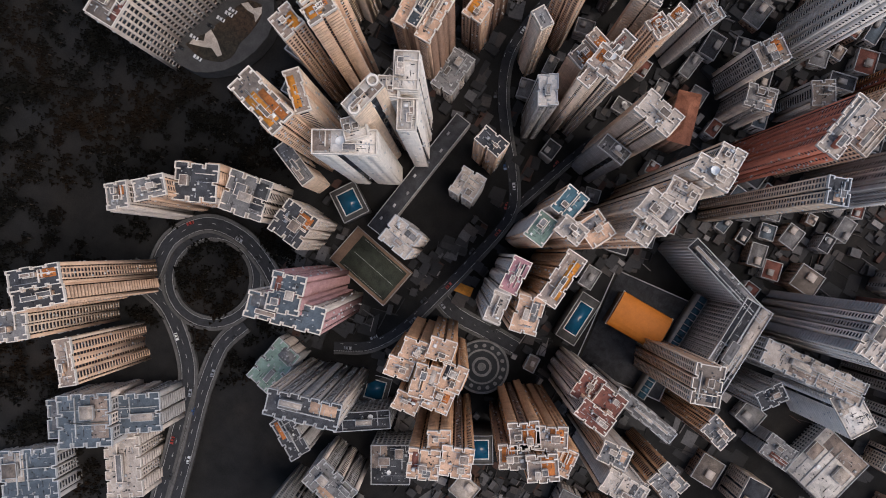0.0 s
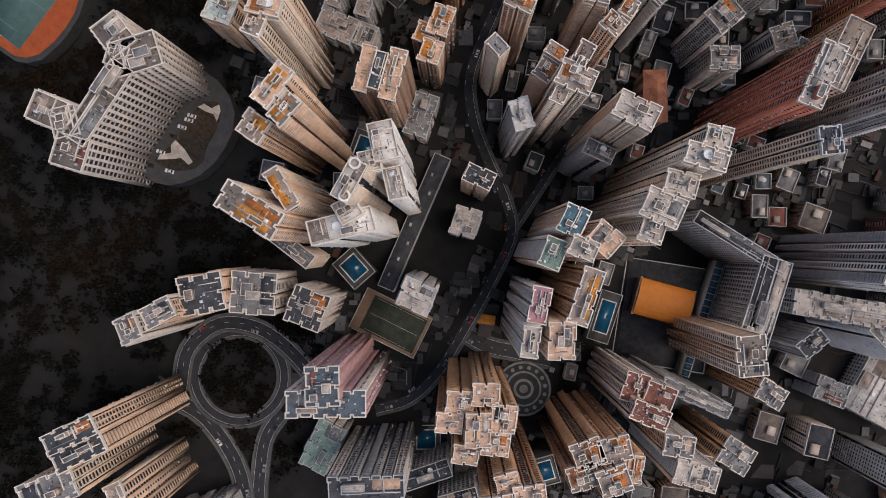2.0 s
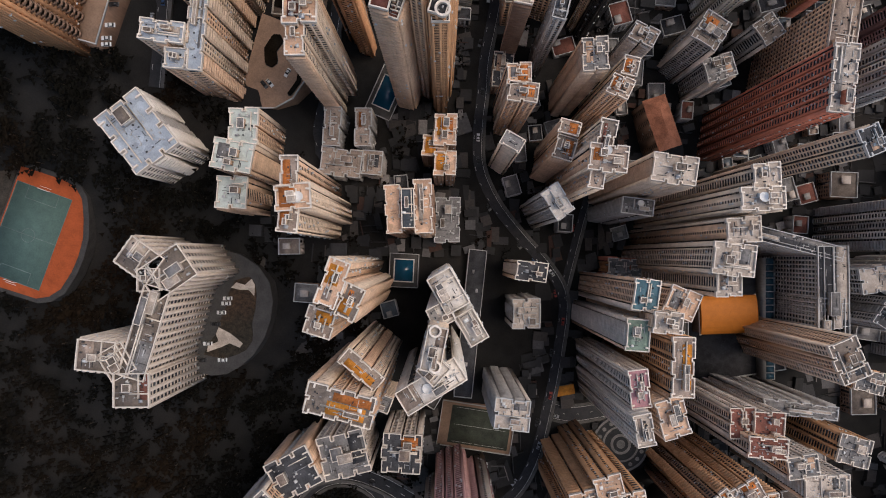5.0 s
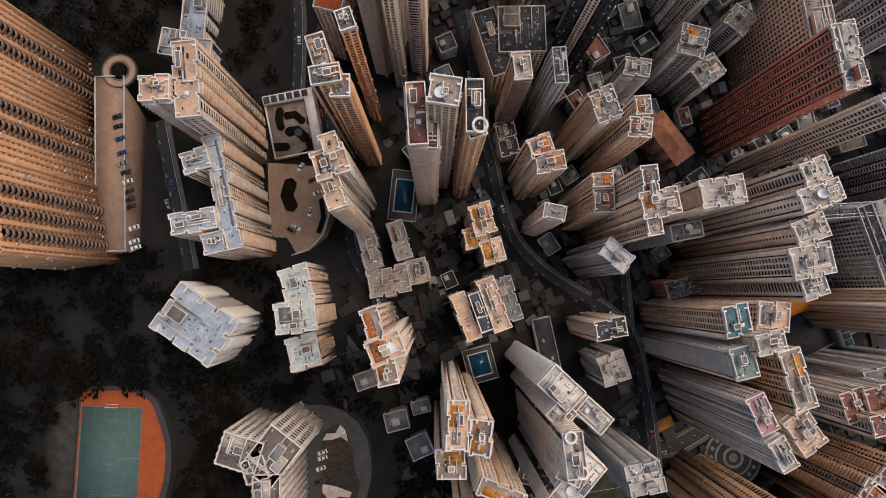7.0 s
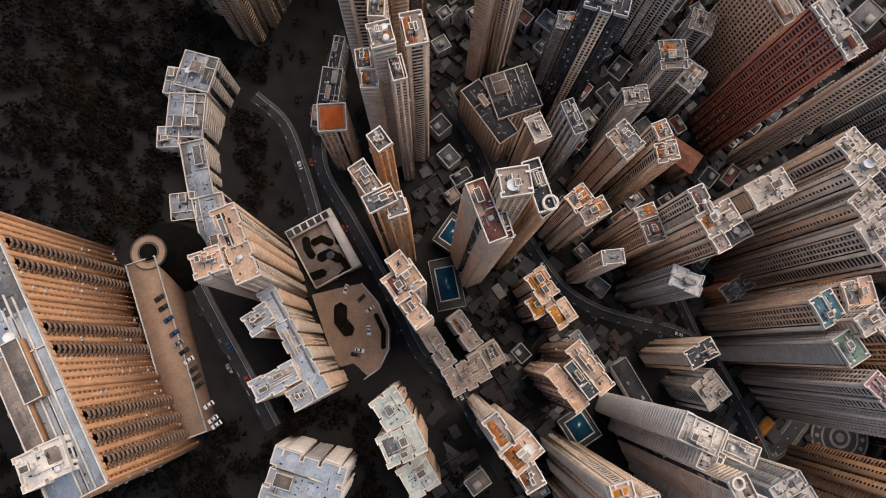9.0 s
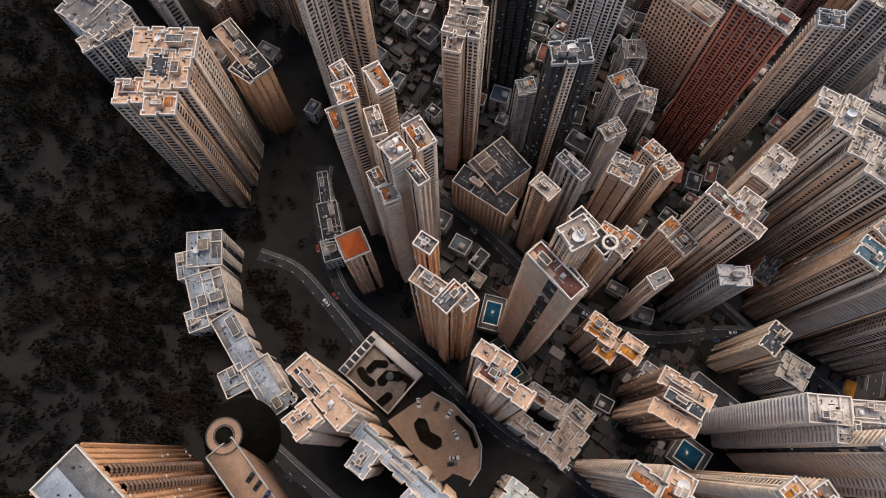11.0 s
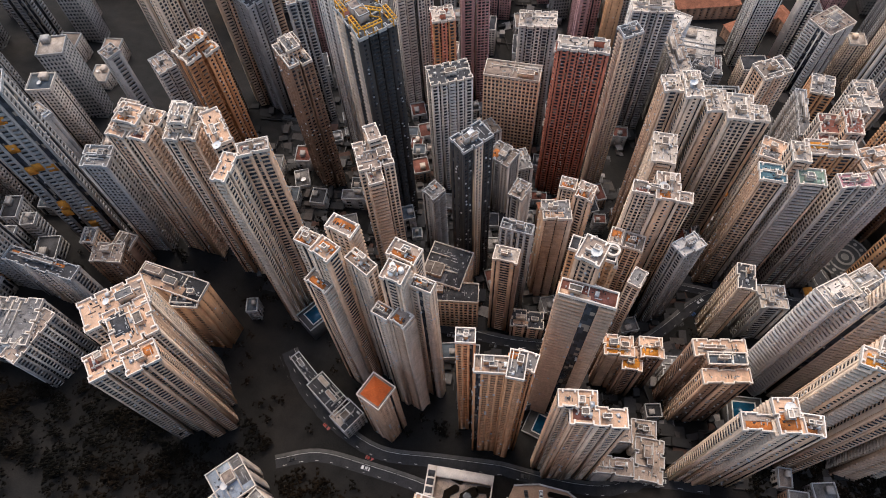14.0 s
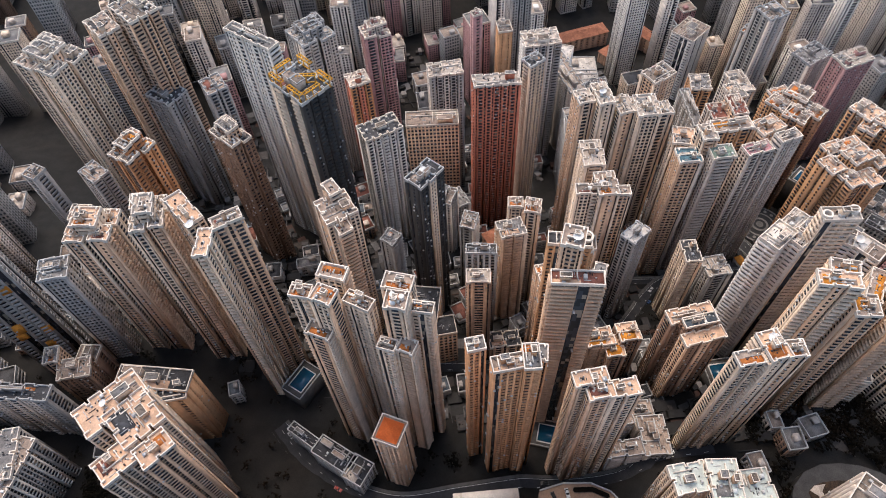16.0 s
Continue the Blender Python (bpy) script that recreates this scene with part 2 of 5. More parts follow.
# levelled yards: centre, radius, level
PADS = (
    (254.1, 16.9, 34, 67.6),
    (131.2, -112.0, 17, 10.0),
    (58.0, 27.0, 12, 14.0),
    (177.1, -105.5, 24, 46.0),
    (188.3, -142.2, 24, 36.0),
    (157.1, 22.6, 30, 51.2),
    (246.8, -111.4, 20, 86.0),
    (252.3, -139.2, 20, 86.0),
    (241.4, -84.4, 20, 86.0),
    (29.7, 42.3, 30, -2.0),
    (-64.6, 32.1, 20, -34.5),
    (77.5, 123.4, 44, -9.0),
    (101.3, 133.5, 18, -9.0),
    (34.1, 172.4, 22, -9.5),
)


def ground(x, y):
    z = GROUND_PLANE[0] + GROUND_PLANE[1] * x + GROUND_PLANE[2] * y
    gx = np.exp(-((x - np.array((-300, -180, -60, 60, 180, 300))) ** 2) / 24200.0)
    gy = np.exp(-((y - np.array((-450, -330, -210, -90, 30, 150))) ** 2) / 24200.0)
    z += float(gx @ HILLS @ gy)
    for a, b, r, level in PADS:
        z = min(z, level - 1.5 + 0.9 * max(0.0, math.hypot(x - a, y - b) - r))
    return -100 + 12 * math.log1p(math.exp(min((z + 100) / 12, 60)))


def ground_sheet():
    xs = np.concatenate((np.arange(-3000, -600, 300), np.arange(-600, 480, 8), np.arange(480, 2800, 250)))
    ys = np.concatenate((np.arange(-3000, -640, 300), np.arange(-640, 360, 8), np.arange(360, 2800, 250)))
    verts = [(x, y, ground(max(-600, min(480, x)), max(-640, min(360, y)))) for x in xs for y in ys]
    n = len(ys)
    faces = [(i * n + j, (i + 1) * n + j, (i + 1) * n + j + 1, i * n + j + 1) for i in range(len(xs) - 1) for j in range(n - 1)]
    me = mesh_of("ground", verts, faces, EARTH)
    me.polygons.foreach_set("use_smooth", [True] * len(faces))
    tagged(new("ground", me), "hillside ground of earth and yards, shade between towers in its colour", "ground", kind="structure")


ground_sheet()

# ---- towers ----
# floor height, bay width, pier width, pier depth, band height, band depth, share of balcony bays, balcony depth
FACADES = {
    "grid": (2.8, 2.5, 0.95, 0.40, 1.25, 0.32, 0.20, 0.8),
    "vert": (2.8, 2.9, 1.35, 0.80, 1.05, 0.28, 0.45, 1.0),
    "band": (2.9, 4.0, 1.1, 0.25, 1.5, 0.65, 0.15, 0.9),
    "terrace": (2.9, 5.0, 0.5, 0.2, 1.0, 1.1, 0.0, 0.9),
    "blank": (3.2, 6.5, 4.8, 0.25, 1.9, 0.20, 0.0, 0.8),
    "office": (3.6, 2.6, 1.0, 0.40, 1.5, 0.22, 0.0, 0.8),
    "hotel": (3.1, 2.5, 1.6, 0.75, 2.1, 0.40, 0.14, 1.5),
    "school": (3.6, 3.2, 1.25, 1.1, 0.9, 0.30, 0.0, 0.8),
    "panel": (3.2, 5.0, 1.6, 0.5, 1.6, 0.45, 0.2, 0.9),
}
STYLES = {
    "cream_vert": ("cream", "vert"), "cream_grid": ("cream", "grid"), "cream_band": ("cream", "band"),
    "peach_vert": ("peach", "vert"), "peach_grid": ("peach", "grid"), "peach_band": ("peach", "terrace"),
    "tan_vert": ("tan", "vert"), "tan_grid": ("tan", "grid"), "tan_blank": ("tan", "blank"),
    "white_vert": ("white", "vert"), "white_grid": ("white", "grid"), "white_band": ("white", "band"),
    "pale_grid": ("pale", "grid"), "arc_pale": ("pale", "band"), "school": ("pale", "school"),
    "grey_grid": ("grey", "grid"), "grey_vert": ("grey", "vert"), "grey_band": ("grey", "band"), "grey_blank": ("grey", "blank"),
    "dark_vert": ("dark", "vert"), "dark_crane": ("dark", "vert"),
    "brown_grid": ("brown", "grid"), "brown_vert": ("brown", "vert"), "brown_blank": ("brown", "blank"),
    "rose_vert": ("rose", "vert"), "rose_grid": ("rose", "grid"), "rose_blank": ("rose", "blank"),
    "red_vert": ("red", "vert"), "brick_vert": ("brick", "vert"), "office": ("office", "office"), "office_tan": ("peach", "office"),
    "hotel": ("hotel", "hotel"), "amber_grid": ("hotel", "grid"), "panel": ("grey", "panel"), "tile": ("brown", "blank"), "pyramid": ("peach", "grid"), "round": ("white", "band"),
}
WORDS = {"hotel": "warm tan", "cream": "cream-rendered", "peach": "peach-coloured", "tan": "tan-tiled", "white": "white-painted", "pale": "pale beige", "grey": "grey rendered",
         "dark": "black-clad", "brown": "brown-tiled", "rose": "rose-pink tiled", "red": "brick-red", "brick": "orange-brown tiled", "office": "grey concrete"}
FORMS = {"grid": "with small windows", "vert": "with ribbed stacked bays", "band": "with balcony bands", "terrace": "with deep balcony bands", "blank": "with blank walls",
         "office": "with square windows", "hotel": "with ribbed rounded balconies", "school": "with white fins", "panel": "with orange panels"}
FOOTPRINTS = []


def facade_boxes(hx, hy, h, form, rng, low=False):
    fh, bay, pw, pd, bh, bd, share, bal = FACADES[form]
    walls, bays, units = [], [], []
    nf = max(1, round(h / fh))
    fh = h / nf
    for side in range(4):
        half, off = (hx, hy) if side < 2 else (hy, hx)
        sign = -1 if side % 2 == 0 else 1

        def put(store, u0, u1, depth, z0, z1, inner=0.3):
            a, b = sorted((sign * (off - inner), sign * (off + depth)))
            store.append((u0, u1, a, b, z0, z1) if side < 2 else (a, b, u0, u1, z0, z1))

        nb = max(1, round(2 * half / bay))
        w = 2 * half / nb
        slots = [] if form in ("office", "school", "hotel", "blank") else [rng.randrange(nb) for _ in range(max(1, round(2 * half / 11.0)))] if nb > 2 else []
        runs, start = [], 0
        for k in range(nb + 1):
            if k == nb or k in slots:
                if k > start:
                    runs.append((start, k))
                start = k + 1
        for k in range(nf):
            for a, b in runs:
                put(walls, -half + a * w, -half + b * w, bd, k * fh, k * fh + bh)
        for k in slots:
            put(walls, -half + k * w, -half + (k + 1) * w, 0.05, 0, 4.0)
        for k in range(nb + 1):
            u = -half + k * w
            if form == "vert" and 0 < k < nb and rng.random() < 0.3:
                continue
            put(walls, max(u - pw / 2, -half - 0.02), min(u + pw / 2, half + 0.02), pd, 0, h - 0.02)
        tall = [k for k in range(nb) if k not in slots and not low and rng.random() < share]
        if form == "hotel":
            # paired stacks of rounded balconies up the two long fronts
            for share_along in (0.05, 0.13, 0.21, 0.45, 0.53, 0.79, 0.87) if half > 30 else ():
                u = -half + round(share_along * nb) * w + w / 2
                for j in range(1, nf):
                    for reach, deep in ((2.1, 1.2), (1.65, 1.9), (1.0, 2.4)):
                        put(bays, u - reach, u + reach, deep, j * fh, j * fh + 1.3, 0.1)
            for share_along in (0.0, 0.34, 0.67, 1.0) if half > 30 else ():
                u = -half + share_along * 2 * half
                put(walls, max(u - 0.7, -half), min(u + 0.7, half), 1.5, 0, h - 0.02)
            tall = []
        for k in tall:
            u = -half + (k + 0.5) * w
            for j in range(2, nf):
                put(bays, u - w * 0.36, u + w * 0.36, bal, j * fh, j * fh + bh * 0.85, 0.1)
        for k in range(0 if low else int(nb * nf * 0.07)):
            u = -half + (rng.randrange(nb) + 0.5) * w + rng.choice((-0.35, 0.35)) * w
            z = rng.randrange(nf) * fh + bh * 0.35
            put(units, u - 0.45, u + 0.45, max(pd, bd) + 0.45, z, z + 0.55, 0.0)
    return walls, bays, units


def roof_kit(root, m, hx, hy, h, deck, trim, rng, wall, low=False, slab=True):
    """The slab, its parapet, coloured terraces, partition walls and the plant that stands on a flat roof."""
    plan = [(-hx, hx, -hy, hy)]
    if slab:
        part("roof_slab", box_mesh("roof_slab", [(-hx, hx, -hy, hy, h - 0.4, h)], DECKS[deck]), root, m)
        part("parapet", union_mesh("parapet", grown(plan, 0.42), h - 0.7, h + 1.15, trim, grown(plan, 0.03)), root, m)
    if low:
        w, d, q = 0.3 * hx, 0.3 * hy, rng.uniform(2.2, 3.6)
        cx, cy = rng.uniform(-0.6, 0.6) * hx, rng.uniform(-0.6, 0.6) * hy
        part("machine_room", box_mesh("machine_room", [(cx - w, cx + w, cy - d, cy + d, h, h + q), (cx - w - 0.3, cx + w + 0.3, cy - d - 0.3, cy + d + 0.3, h + q, h + q + 0.3)], wall), root, m)
    if low or min(hx, hy) < 1.8:
        return
    if rng.random() < 0.75:
        s = rng.choice((-1, 1))
        dk = rng.choice(("peach", "stone", "rust", "grey", "pale", "dark", "maroon"))
        if deck in ("white", "blue", "mint", "pale") and dk in ("rust", "maroon", "dark", "peach"):
            dk = "stone" if deck == "white" else "grey"
        u = rng.uniform(0.1, 0.5)
        a, b = (hx * u, hx - 0.1) if s > 0 else (-hx + 0.1, -hx * u)
        part("terrace_floor", box_mesh("terrace_floor", [(a, b, -hy + 0.1, rng.uniform(-0.1, 0.8) * hy, h, h + 0.07)], DECKS[dk]), root, m)
    for k in range(rng.randrange(1, 4) + (2 if hx * hy > 130 else 0)):
        if rng.random() < 0.5:
            u = rng.uniform(-0.7, 0.7) * hx
            b = (u - 0.2, u + 0.2, -hy + 0.1, rng.uniform(0, 0.98) * hy, h, h + 1.1)
        else:
            u = rng.uniform(-0.7, 0.7) * hy
            b = (-hx + 0.1, rng.uniform(0, 0.98) * hx, u - 0.2, u + 0.2, h, h + 1.1)
        part("partition_wall", box_mesh("partition_wall", [b], trim), root, m)
    for k in range(rng.randrange(1, 3)):
        w, d, q = rng.uniform(0.18, 0.34) * hx, rng.uniform(0.18, 0.34) * hy, rng.uniform(2.4, 4.6)
        cx, cy = rng.uniform(-1, 1) * (hx - w - 0.8), rng.uniform(-1, 1) * (hy - d - 0.8)
        part("machine_room", box_mesh("machine_room", [(cx - w, cx + w, cy - d, cy + d, h, h + q)], wall), root, m)
        r = 0.25
        part("machine_room_roof", box_mesh("machine_room_roof", [(cx - w - r, cx + w + r, cy - d - r, cy + d + r, h + q, h + q + 0.35), (cx - w * 0.5, cx - w * 0.1, cy - d * 0.5, cy + d * 0.2, h + q + 0.35, h + q + 0.7)], DECKS[rng.choice(("stone", "pale", "grey", "umber"))]), root, m)
        top = [(cx - w - r, cx + w + r, cy - d - r, cy + d + r)]
        part("roof_kerb", union_mesh("roof_kerb", top, h + q + 0.35, h + q + 0.75, trim, grown(top, -0.26)), root, m)
    for k in range(rng.randrange(1, 3)):
        cx, cy = rng.uniform(-0.85, 0.85) * hx, rng.uniform(-0.85, 0.85) * hy
        w, d, q = rng.uniform(0.35, 1.0), rng.uniform(0.35, 0.9), rng.uniform(0.5, 1.5)
        part("air_conditioner", box_mesh("air_conditioner", [(cx - w, cx + w, cy - d, cy + d, h + 0.15, h + q), (cx - w, cx - w + 0.15, cy - d, cy + d, h, h + 0.15), (cx + w - 0.15, cx + w, cy - d, cy + d, h, h + 0.15)], rng.choice((PLASTIC, METAL, GREY_TRIM))), root, m)
    for k in range(rng.randrange(0, 2)):
        cx, cy = rng.uniform(-0.85, 0.85) * hx, rng.uniform(-0.85, 0.85) * hy
        ln = rng.uniform(0.3, 0.7) * hx
        part("roof_pipe", box_mesh("roof_pipe", [(max(cx - ln, -hx + 0.2), min(cx + ln, hx - 0.2), cy - 0.12, cy + 0.12, h + 0.2, h + 0.45)], METAL), root, m)


def roof_clutter(root, m, hx, hy, h, rng):
    """Vents, ducts, planters, crates and cable runs too small to tell apart."""
    for material, share in ((GREY_TRIM, 0.14), (DECKS["dark"], 0.10)):
        boxes = []
        for k in range(min(40, 4 + int(hx * hy * share * 2))):
            x, y = rng.uniform(-0.95, 0.95) * hx, rng.uniform(-0.95, 0.95) * hy
            kind = rng.random()
            a, b, q = (rng.uniform(0.12, 0.45), rng.uniform(0.12, 0.45), rng.uniform(0.2, 1.0)) if kind < 0.6 else (rng.uniform(0.6, 2.2), 0.1, 0.3) if kind < 0.8 else (0.1, rng.uniform(0.6, 2.2), 0.3)
            boxes.append((max(-hx, x - a), min(hx, x + a), max(-hy, y - b), min(hy, y + b), h, h + 0.02 + q))
        part("roof_clutter", box_mesh("roof_clutter", boxes, material), root, m, kind="stuff")


def dish(root, m, r):
    v, f = lathe([(0.02, 0.0), (r * 0.5, r * 0.08), (r * 0.85, r * 0.26), (r, r * 0.42), (r * 0.96, r * 0.46), (r * 0.8, r * 0.30), (r * 0.4, r * 0.10), (0.02, r * 0.05)], 18)
    d = part("satellite_dish", mesh_of("satellite_dish", v, f, PLASTIC), root, m @ Matrix.Translation((0, 0, 1.2)) @ pose(0, 0, 0, 14, 9, 0), "white satellite dish")
    v, f = lathe([(0.16, -1.3), (0.16, 0.05)], 8)
    part("mast", mesh_of("mast", v, f, METAL), d)


ALT = {"hotel": "cream", "cream": "peach", "peach": "cream", "tan": "brown", "white": "grey", "pale": "peach", "grey": "pale", "dark": "cream", "brown": "peach", "rose": "pale", "red": "brick", "brick": "brown"}


def notched(root, m, hx, hy, h, form, wall, deck, trim, rng, glass):
    """A tower block with bays that stand out of its core, deep slots between them, and the same outline in its roof and parapet."""
    fh, bay, pw, pd, bh, bd, share, bal = FACADES[form]
    nf = max(1, round(h / fh))
    fh = h / nf
    inset = min(2.6, 0.27 * min(hx, hy))
    cx, cy = hx - inset, hy - inset
    main, alt, units, panes, plan = [], [], [], [(-cx, cx, -cy, cy, 0, h - 0.45)], [(-cx, cx, -cy, cy)]
    for k in range(nf):
        main.append((-cx - 0.1, cx + 0.1, -cy - 0.1, cy + 0.1, k * fh, k * fh + 0.5))
    for side in range(4):
        half, off, core = (hx, hy, cy) if side < 2 else (cy - 0.9, hx, cx)
        sign = -1 if side % 2 == 0 else 1

        def place(u0, u1, v0, v1, z0, z1):
            a, b = sorted((sign * v0, sign * v1))
            return (u0, u1, a, b, z0, z1) if side < 2 else (a, b, u0, u1, z0, z1)

        if half < 1.2:
            continue
        n = max(1, round(2 * half / (6.4 if form == "grid" else 5.4)))
        seg = 2 * half / n
        gap = min(2.0, seg * 0.3) if n > 1 else 0.0
        kinds = [rng.choice(("window", "balcony", "pier", "bay") if form == "vert" else ("window", "window", "balcony", "bay")) for _ in range((n + 1) // 2)]
        kinds = kinds + kinds[:n // 2][::-1]
        alts = [rng.random() < (0.55 if wall == "dark" else 0.3) for _ in range((n + 1) // 2)]
        alts = alts + alts[:n // 2][::-1]
        for k in range(n):
            u0, u1 = -half + k * seg + (gap / 2 if k else 0), -half + (k + 1) * seg - (gap / 2 if k < n - 1 else 0)
            store = alt if alts[k] else main
            out = off - (0.0 if (k + side) % 2 == 0 else 0.5)
            um = (u0 + u1) / 2
            panes.append(place(u0, u1, core - 0.1, out, 0, h - 0.45))
            plan.append(place(u0, u1, core - 0.2, out, 0, 0)[:4])
            for j in range(nf):
                if rng.random() < 0.3:
                    u, z = rng.uniform(u0 + 0.5, u1 - 0.5), j * fh + 0.2
                    units.append(place(u - 0.4, u + 0.4, out, out + 0.85, z, z + 0.55))
            if kinds[k] == "pier":
                store.append(place(u0 - 0.2, u1 + 0.2, core, out + 0.3, 0, h - 0.5))
                for j in range(nf):
                    panes.append(place(um - 0.6, um + 0.6, out, out + 0.33, j * fh + 0.9, j * fh + 2.3))
                continue
            if kinds[k] == "bay":
                w = (u1 - u0) * 0.27
                store.append(place(u0 - 0.2, um - w, core, out + 0.25, 0, h - 0.5))
                store.append(place(um + w, u1 + 0.2, core, out + 0.25, 0, h - 0.5))
                for j in range(nf):
                    store.append(place(um - w - 0.25, um + w + 0.25, core, out + 0.75, j * fh, j * fh + 0.95))
                panes.append(place(um - w, um + w, out - 0.1, out + 0.55, 0, h - 0.5))
                continue
            deep, tall = (1.15, 0.85) if kinds[k] == "balcony" else (0.28, bh * 0.85)
            for j in range(nf):
                store.append(place(u0 - 0.25, u1 + 0.25, core, out + deep, j * fh, j * fh + tall))
            store.append(place(u0 - 0.3, u0 + 0.4, core, out + 0.4, 0, h - 0.5))
            store.append(place(u1 - 0.4, u1 + 0.3, core, out + 0.4, 0, h - 0.5))
            if kinds[k] == "window":
                c = max(1, round((u1 - u0) / 2.6))
                for q in range(1, c):
                    ux = u0 + (u1 - u0) * q / c
                    store.append(place(ux - 0.4, ux + 0.4, core, out + 0.36, 0, h - 0.5))
    part("glazing", box_mesh("glazing", panes, glass), root, m, "dark window panes, some with curtains", "stuff")
    part("facade", box_mesh("facade", main, WALLS[wall]), root, m, kind="stuff")
    if alt:
        part("cladding", box_mesh("cladding", alt, WALLS[ALT.get(wall, "pale")]), root, m, kind="stuff")
    if units:
        part("wall_unit", box_mesh("wall_unit", units, rng.choice((GREY_TRIM, METAL))), root, m, kind="stuff")
    part("roof_slab", union_mesh("roof_slab", grown(plan, 0.03), h - 0.4, h, DECKS[deck]), root, m)
    part("parapet", union_mesh("parapet", grown(plan, 0.42), h - 0.7, h + 1.15, trim, grown(plan, 0.03)), root, m)


def building(style, deck, base, blocks, low=False, dishes=()):
    wall, form = STYLES[style]
    rng = random.Random(f"{style}{base}{blocks[0][0]}")
    cx, cy, _, _, yaw = blocks[0][:5]
    origin = pose(cx, cy, base, 0, 0, yaw)
    back = origin.inverted()
    top = max(b[5] for b in blocks)
    tall = top - base
    kind = {"school": "school_building", "hotel": "hotel", "office": "office_building", "tile": "hall"}.get(style, "apartment_tower" if tall > 40 else "apartment_block")
    noun = {"school_building": "school building", "hotel": "hotel slab", "office_building": "office building", "hall": "low tiled-roof hall"}.get(kind, "apartment tower" if tall > 40 else "apartment block")
    roofs = {"": "cluttered grey", "stone": "bare screed"}.get(deck, deck)
    root = thing(kind, origin, f"{WORDS[wall]} {noun} {FORMS[form]} and {roofs} roof", "hall" if kind == "hall" else noun.split()[-1] if kind != "apartment_tower" else "tower", "towers of the hillside")
    glass = OFFICE_GLASS if form in ("office", "school") or wall == "dark" else GLASS
    trim = GREY_TRIM if wall in ("office", "dark", "grey") or (low and tall < 24) else TRIM
    for i, (x, y, w, d, a, z, *own) in enumerate(blocks):
        FOOTPRINTS.append((x, y, math.hypot(w, d) / 2, z))
        m = back @ pose(x, y, base, 0, 0, a)
        hx, hy, h = w / 2 - 0.3, d / 2 - 0.3, z - base
        dk = own[0] if own else deck or rng.choice(("stone", "grey", "pale", "dark", "stone", "umber", "grey"))
        accent = dk if dk in ("orange", "rust") else ""
        if accent:
            dk = rng.choice(("stone", "umber", "peach"))
            q = rng.choice((-1, 1))
            part("terrace_floor", box_mesh("terrace_floor", [(*sorted((-q * w * 0.04, q * w * 0.38)), -d * 0.38, d * rng.uniform(0.15, 0.38), z - base, z - base + 0.1)], DECKS[accent]), root, m, f"{accent} roof terrace")
        plant = WALLS[wall] if wall not in ("tan", "brown", "dark") else WALLS["pale"]
        if form in ("grid", "vert") and not low and min(hx, hy) > 2.9 and h > 18 and style != "pyramid":
            notched(root, m, hx, hy, h, form, wall, dk, trim, rng, glass)
            roof_kit(root, m, hx - 1.4, hy - 1.4, h, dk, trim, rng, plant, False, False)
            roof_clutter(root, m, hx - 1.9, hy - 1.9, h, rng)
            continue
        part("glazing", box_mesh("glazing", [(-hx, hx, -hy, hy, 0, h - 0.45)], glass), root, m, "dark window panes, some with curtains")
        walls, bays, units = facade_boxes(hx, hy, h, form, rng, low)
        part("facade", box_mesh("facade", walls, WALLS[wall]), root, m, kind="stuff")
        if bays:
            part("balcony_cladding", box_mesh("balcony_cladding", bays, WALLS["brown"] if form == "hotel" else WALLS[wall]), root, m, kind="stuff")
        if form == "panel":
            for k in range(16):
                u, q, sg = rng.uniform(-0.8, 0.8) * hx, rng.uniform(0.15, 0.95) * h, rng.choice((-1, 1))
                part("orange_panel", box_mesh("orange_panel", [(u - 2.3, u + 2.3, *sorted((sg * hy, sg * (hy + 0.62))), q - 3, q + 3)], DECKS["orange"]), root, m)
        if units and not low:
            part("wall_unit", box_mesh("wall_unit", units, GREY_TRIM), root, m, kind="stuff")
        if style == "tile":
            r = DECKS["terracotta"]
            v = [(-hx - 1, -hy - 1, h), (hx + 1, -hy - 1, h), (hx + 1, hy + 1, h), (-hx - 1, hy + 1, h), (-hx * 0.5, 0, h + 4), (hx * 0.5, 0, h + 4)] if hx > hy else [(-hx - 1, -hy - 1, h), (hx + 1, -hy - 1, h), (hx + 1, hy + 1, h), (-hx - 1, hy + 1, h), (0, -hy * 0.5, h + 4), (0, hy * 0.5, h + 4)]
            f = [(0, 1, 5, 4), (2, 3, 4, 5), (1, 2, 5), (3, 0, 4), (3, 2, 1, 0)] if hx > hy else [(1, 2, 5, 4), (3, 0, 4, 5), (0, 1, 4), (2, 3, 5), (3, 2, 1, 0)]
            part("roof", mesh_of("roof", v, f, r), root, m)
            continue
        if style == "pyramid":
            v = [(-hx * 0.85, -hy * 0.85, h + 0.1), (hx * 0.85, -hy * 0.85, h + 0.1), (hx * 0.85, hy * 0.85, h + 0.1), (-hx * 0.85, hy * 0.85, h + 0.1), (0, 0, h + 4.5)]
            part("pyramid_roof", mesh_of("pyramid_roof", v, [(0, 1, 4), (1, 2, 4), (2, 3, 4), (3, 0, 4), (3, 2, 1, 0)], DECKS["vermilion"]), root, m, "bright vermilion pyramid roof")
            plan = [(-hx, hx, -hy, hy)]
            part("roof_slab", box_mesh("roof_slab", [(-hx, hx, -hy, hy, h - 0.4, h)], DECKS[dk]), root, m)
            part("parapet", union_mesh("parapet", grown(plan, 0.42), h - 0.7, h + 1.0, trim, grown(plan, 0.03)), root, m)
            continue
